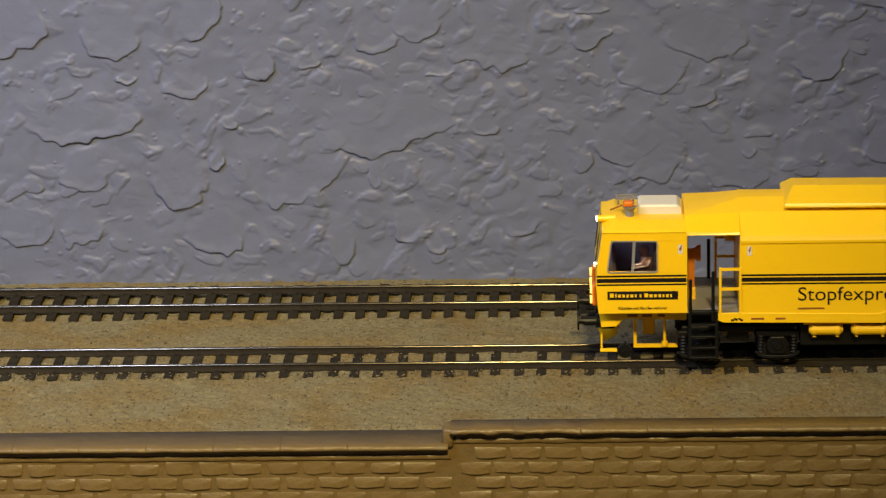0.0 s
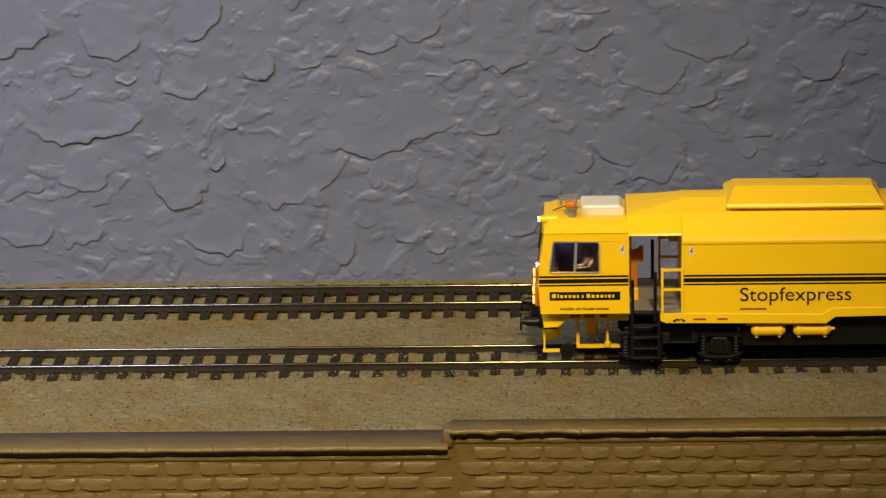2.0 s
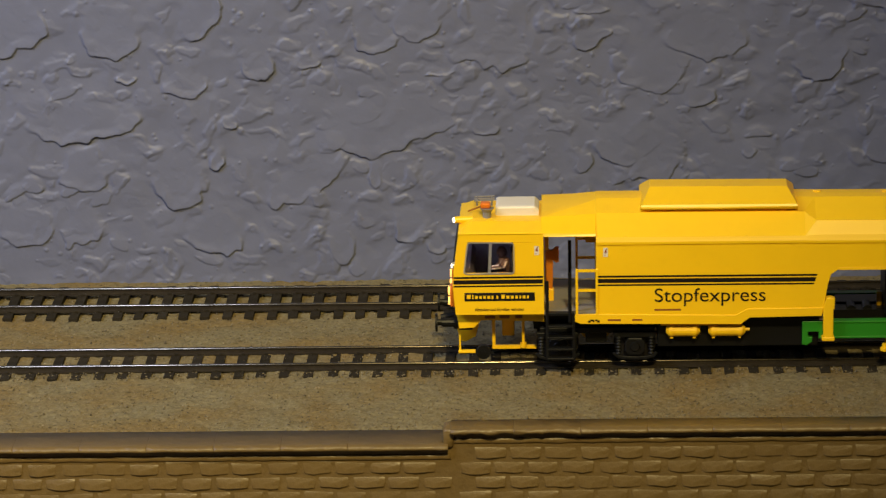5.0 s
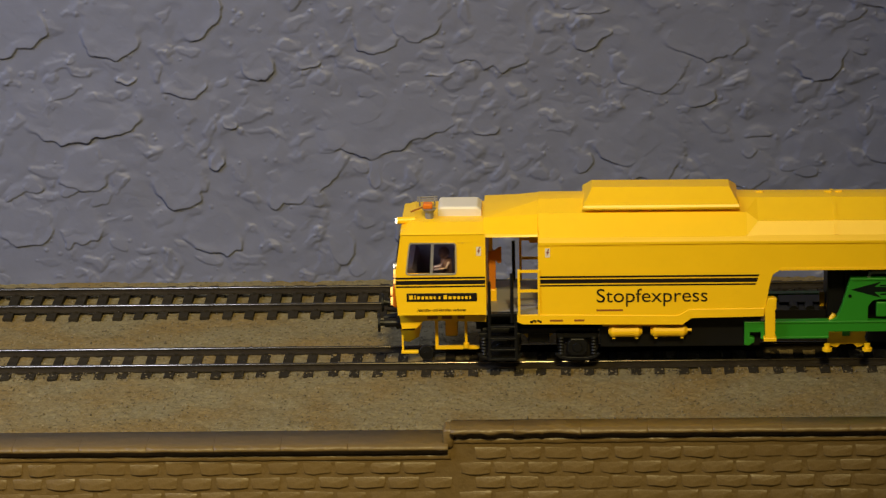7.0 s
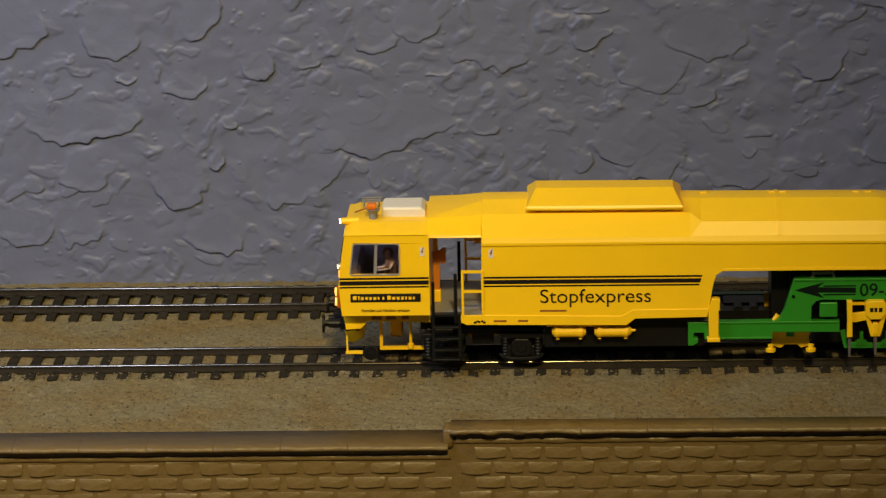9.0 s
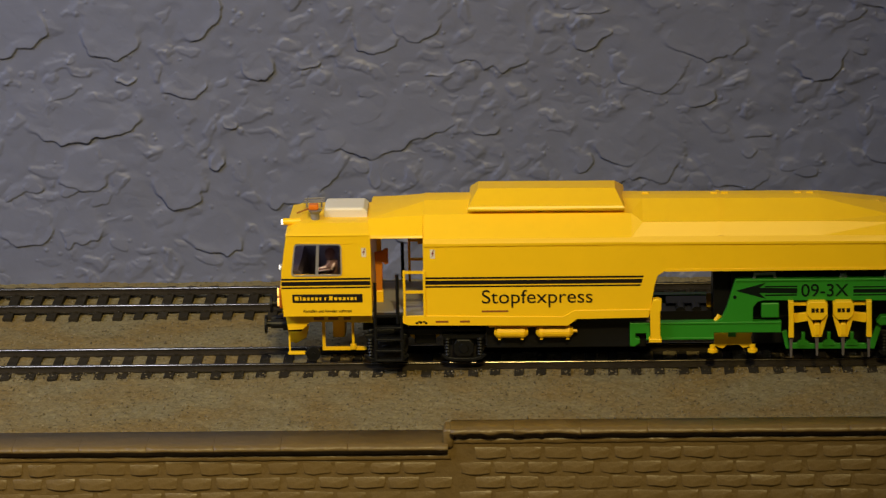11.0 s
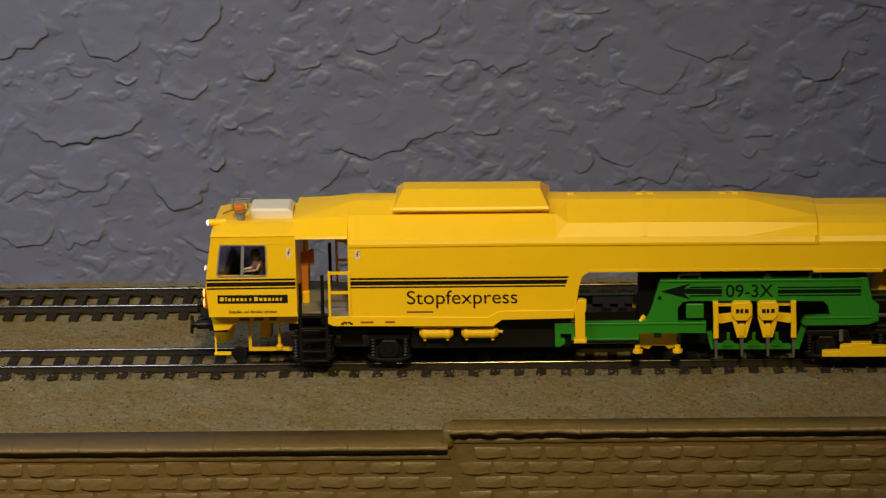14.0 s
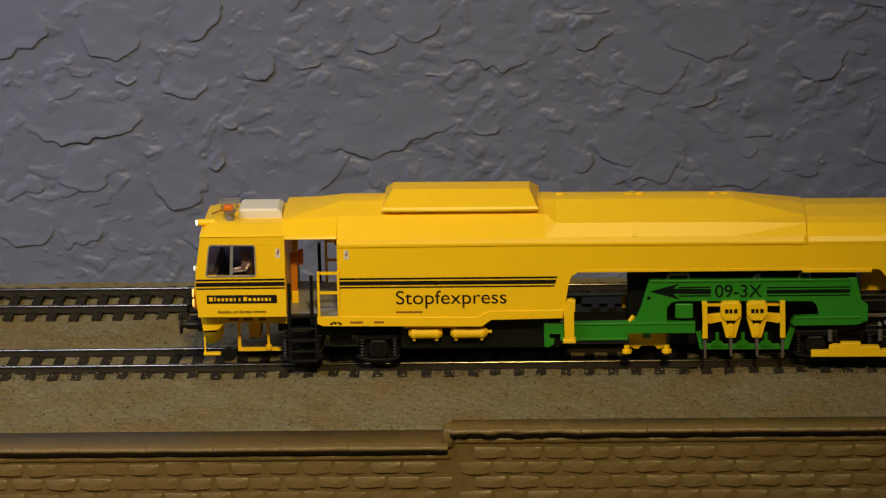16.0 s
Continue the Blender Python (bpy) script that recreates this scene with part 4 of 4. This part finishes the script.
# yellow hanger arm over the frame
arm = prism(B(), [(34.9, 20.4), (36.2, 20.6), (37.3, 20.2), (37.2, 17.2), (36.9, 17.0), (36.9, 8.3), (34.2, 8.3), (34.0, 17.4)], -17.4, -14.9, 0.2)
part("hanger_arm", arm, M_YELLOW, machine, "yellow hanger arm")
part("arm_foot", box(B(), 33.7, 37.3, -17.6, -14.5, 7.9, 9.0, 0.2), M_YELLOW, machine)
part("arm_rod", rod(B(), (52.5, -13.5, 13.0), (53.6, -13.5, 14.6), 0.7, 10), M_YELLOW, machine)
# dark machinery in the gap and behind the frame
mach = B()
box(mach, 39, 56, 2, 10, 9.5, 13.5, 0.4)
box(mach, 52, 57, -8, 8, 12.5, 28, 0.4)
box(mach, 57, 116, -8, 10, 12.0, 27, 0.4)
# plain black filler behind the tines, keeps the ground from showing through
box(mach, 64, 102, -1, 9, 2.2, 12.2, 0.4)
for x in (43, 47.5):
    rod(mach, (x, 3, 12.5), (x, -3, 12.5), 1.5, 12)
part("machinery", mach, M_BLACK, machine, "black machinery inside the tamping frame")
part("link", box(B(), 50.4, 51.8, 0, 2, 11, 17.0, 0.2), M_YELLOW, machine)
for x0, x1, z in ((62.6, 69.5, 26.9), (86.8, 89.2, 26.4), (99.2, 103.2, 27.0)):
    h = B()
    prism(h, [(x0, 25.2), (x0 + 0.6, z), (x1 - 0.3, z + 0.2), (x1, 25.2), (x1 - 0.8, 25.2), (x1 - 1.0, z - 0.6), (x0 + 1.2, z - 0.7), (x0 + 0.9, 25.2)], -13.8, -12.6)
    part("grey_bracket", h, M_GREY, machine)
# lifting clamp
cl = B()
prism(cl, [(51.6, 9.2), (63.4, 9.0), (62.6, 6.5), (63.0, 4.3), (61.6, 3.6), (60.4, 3.3), (59.4, 4.3), (55.8, 4.3), (54.8, 3.3), (53.6, 3.6), (52.2, 4.3), (52.4, 6.5)], -8.8, -6.8, 0.15)
clamp = part("lifting_clamp", cl, M_YELLOW, machine, "yellow rail lifting clamp")
for x in (51.6, 62.8):
    part("clamp_foot", rod(rod(B(), (x, -14.6, 4.2), (x, -14.6, 5.0), 1.4, 14), (x, -14.6, 5.0), (x, -14.6, 6.2), 0.8, 12), M_YELLOW, clamp)
part("clamp_hole", box(B(), 56.2, 58.4, -9.1, -8.4, 6.8, 10.0), M_GREEN, clamp)


def tamping_unit(cx, sgn):
    """One tamping head with its hopper, arm and two tools; sgn points to its outer arm."""
    hop = [(cx - 2.9, 18.5), (cx - 2.2, 19.3), (cx + 2.2, 19.3), (cx + 2.9, 18.5), (cx + 2.9, 15.6), (cx + 1.5, 14.0), (cx - 1.5, 14.0), (cx - 2.9, 15.6)]
    u = part("tamping_unit", prism(B(), hop, -17.2, -13.6, 0.2), M_YELLOW, machine, "yellow tamping head")
    part("fork", prism(B(), [(cx - 3.0, 15.0), (cx - 1.3, 8.8), (cx + 1.3, 8.8), (cx + 3.0, 15.0), (cx + 2.1, 15.2), (cx + 0.9, 12.4), (cx - 0.9, 12.4), (cx - 2.1, 15.2)], -16.4, -14.6, 0.1), M_YELLOW, u)
    part("piston", box(B(), cx - 0.7, cx + 0.7, -16.8, -14.8, 9.4, 12.8, 0.15), M_YELLOW, u)
    part("tool", prism(B(), [(cx - 0.55, 9.0), (cx + 0.55, 9.0), (cx + 0.4, 3.2), (cx - 0.2, 3.2)], -16.0, -14.9, 0.05), M_TOOL, u, "grey tamping tine")
    ox = cx + sgn * 7.2
    part("outer_arm", prism(B(), [(ox - 0.9, 19.3), (ox + 0.6, 19.3), (ox + 0.7, 14), (ox + 0.75, 8.8), (ox - 0.75, 8.8), (ox - 0.7, 14.0)], -17.0, -15.0, 0.15), M_YELLOW, u)
    part("cross_arm", prism(B(), [(ox + sgn * 0.2, 15.4), (cx + sgn * 2.4, 15.9), (cx + sgn * 2.2, 13.6), (ox + sgn * -1.5, 12.9), (ox + sgn * 0.2, 13.4)], -16.2, -15.0, 0.1), M_YELLOW, u)
    part("upper_link", box(B(), min(ox, cx), max(ox, cx), -13.9, -13.2, 17.3, 18.3), M_YELLOW, u)
    part("tool", prism(B(), [(ox - 0.5, 9.0), (ox + 0.5, 9.0), (ox + 0.3, 2.8), (ox - 0.25, 2.8)], -16.2, -15.1, 0.05), M_TOOL, u, "grey tamping tine")
    for k, w in enumerate((1.0, 0.8, 1.0)):
        part("mark_bar", box(B(), cx - 1.7 + k * 1.25, cx - 1.7 + k * 1.25 + w, -17.28, -17.0, 16.2, 17.4), M_INK, u)


tamping_unit(80.7, -1)
tamping_unit(88.0, 1)

# long yellow plate below the rear bogie
bar = prism(B(), [(103.2, 3.0), (103.2, 4.3), (103.6, 4.6), (108.1, 4.6), (108.3, 6.0), (109.5, 6.3), (111.4, 6.3), (111.4, 6.95), (117.0, 6.9), (117.0, 6.0), (122.2, 5.8), (122.6, 4.8), (150, 4.6), (150, 2.8)], -16.6, -14.2, 0.15)
part("rail_plate", bar, M_YELLOW, machine, "long yellow plate above the rail")
part("rear_panel", box(B(), 117.4, 174.0, -8.6, -7.6, 20.0, 28.9, 0.1), M_YELLOW, machine)
rear = B()
box(rear, 113.5, 174, -11.0, 11.0, 7.5, 19.6, 0.4)
box(rear, 117.5, 128, -13.0, -11.0, 15.2, 18.6, 0.3)
part("rear_machinery", rear, M_BLACK, machine, "black machinery behind the green frame")
part("rear_bar", box(B(), 118.6, 132, -13.4, -12.6, 13.6, 14.5, 0.1), M_TOOL, machine)
for x, z in ((122.4, 11.6), (124.2, 12.0), (125.6, 11.5)):
    part("bolt", rod(B(), (x, -14.0, z), (x, -12.8, z), 0.55, 10), M_SILVER, machine)
for x in (108.6, 122.6):
    part("damper", rod(B(), (x, -14.2, 7.0), (x, -14.2, 10.2), 0.65, 10), M_TOOL, machine)
part("rear_tank", box(B(), 128, 172, -14, 14, 8, 17, 0.6), M_BLACK, machine)

# ---- the little seated figure in the cab: one plain mesh ----
fig = B()
rod(fig, (-55.3, -10, 24.0), (-55.0, -10, 31.0), 2.0, 12, 1.5)
ball(fig, (-55.6, -10, 32.6), 1.55, 1.0, 0.9, 1.15, 12)
rod(fig, (-55.0, -11.5, 30.3), (-57.6, -12.3, 28.6), 0.8, 8)
n_dark = len(fig.faces)
rod(fig, (-54.6, -13.4, 31.2), (-55.6, -14.0, 29.4), 1.1, 10)
rod(fig, (-55.5, -14.0, 29.6), (-59.0, -13.6, 29.0), 0.7, 8)
fig.faces.ensure_lookup_table()
for f in fig.faces[n_dark:]:
    f.material_index = 1
figure = solid("toy_figure", fig, [M_SKIN, M_PALE], "tiny seated plastic figure with a pale sleeve", "figurine", smooth=True)


# ---- what moves: the machine runs in from the right and stops ----
RUN = [(0.0, 112.31), (0.5, 108.29), (1.0, 104.2), (1.5, 100.15), (2.0, 96.16), (2.5, 92.11), (3.0, 88.15), (3.5, 84.09), (4.0, 80.24), (6.5, 60.13), (7.0, 56.13), (7.5, 52.06), (8.0, 48.2), (8.5, 44.34), (9.0, 40.37), (11.5, 20.13), (12.0, 16.22), (12.5, 12.14), (13.0, 9.0), (13.5, 6.09), (14.0, 3.05), (14.5, 0.63), (14.75, 0.12), (15.0, 0.0), (15.5, 0.0), (16.0, 0.0)]


def motions():
    walk(machine, [(t, pose(d * MM, 0, 0)) for t, d in RUN])
    walk(figure, [(t, pose(d * MM, 0, 0)) for t, d in RUN])
    for w, x in WHEELS:
        walk(w, [(t, pose(x * MM, 0, WHEEL_R * MM, 0, math.degrees(d / WHEEL_R), 0)) for t, d in RUN])


motions()
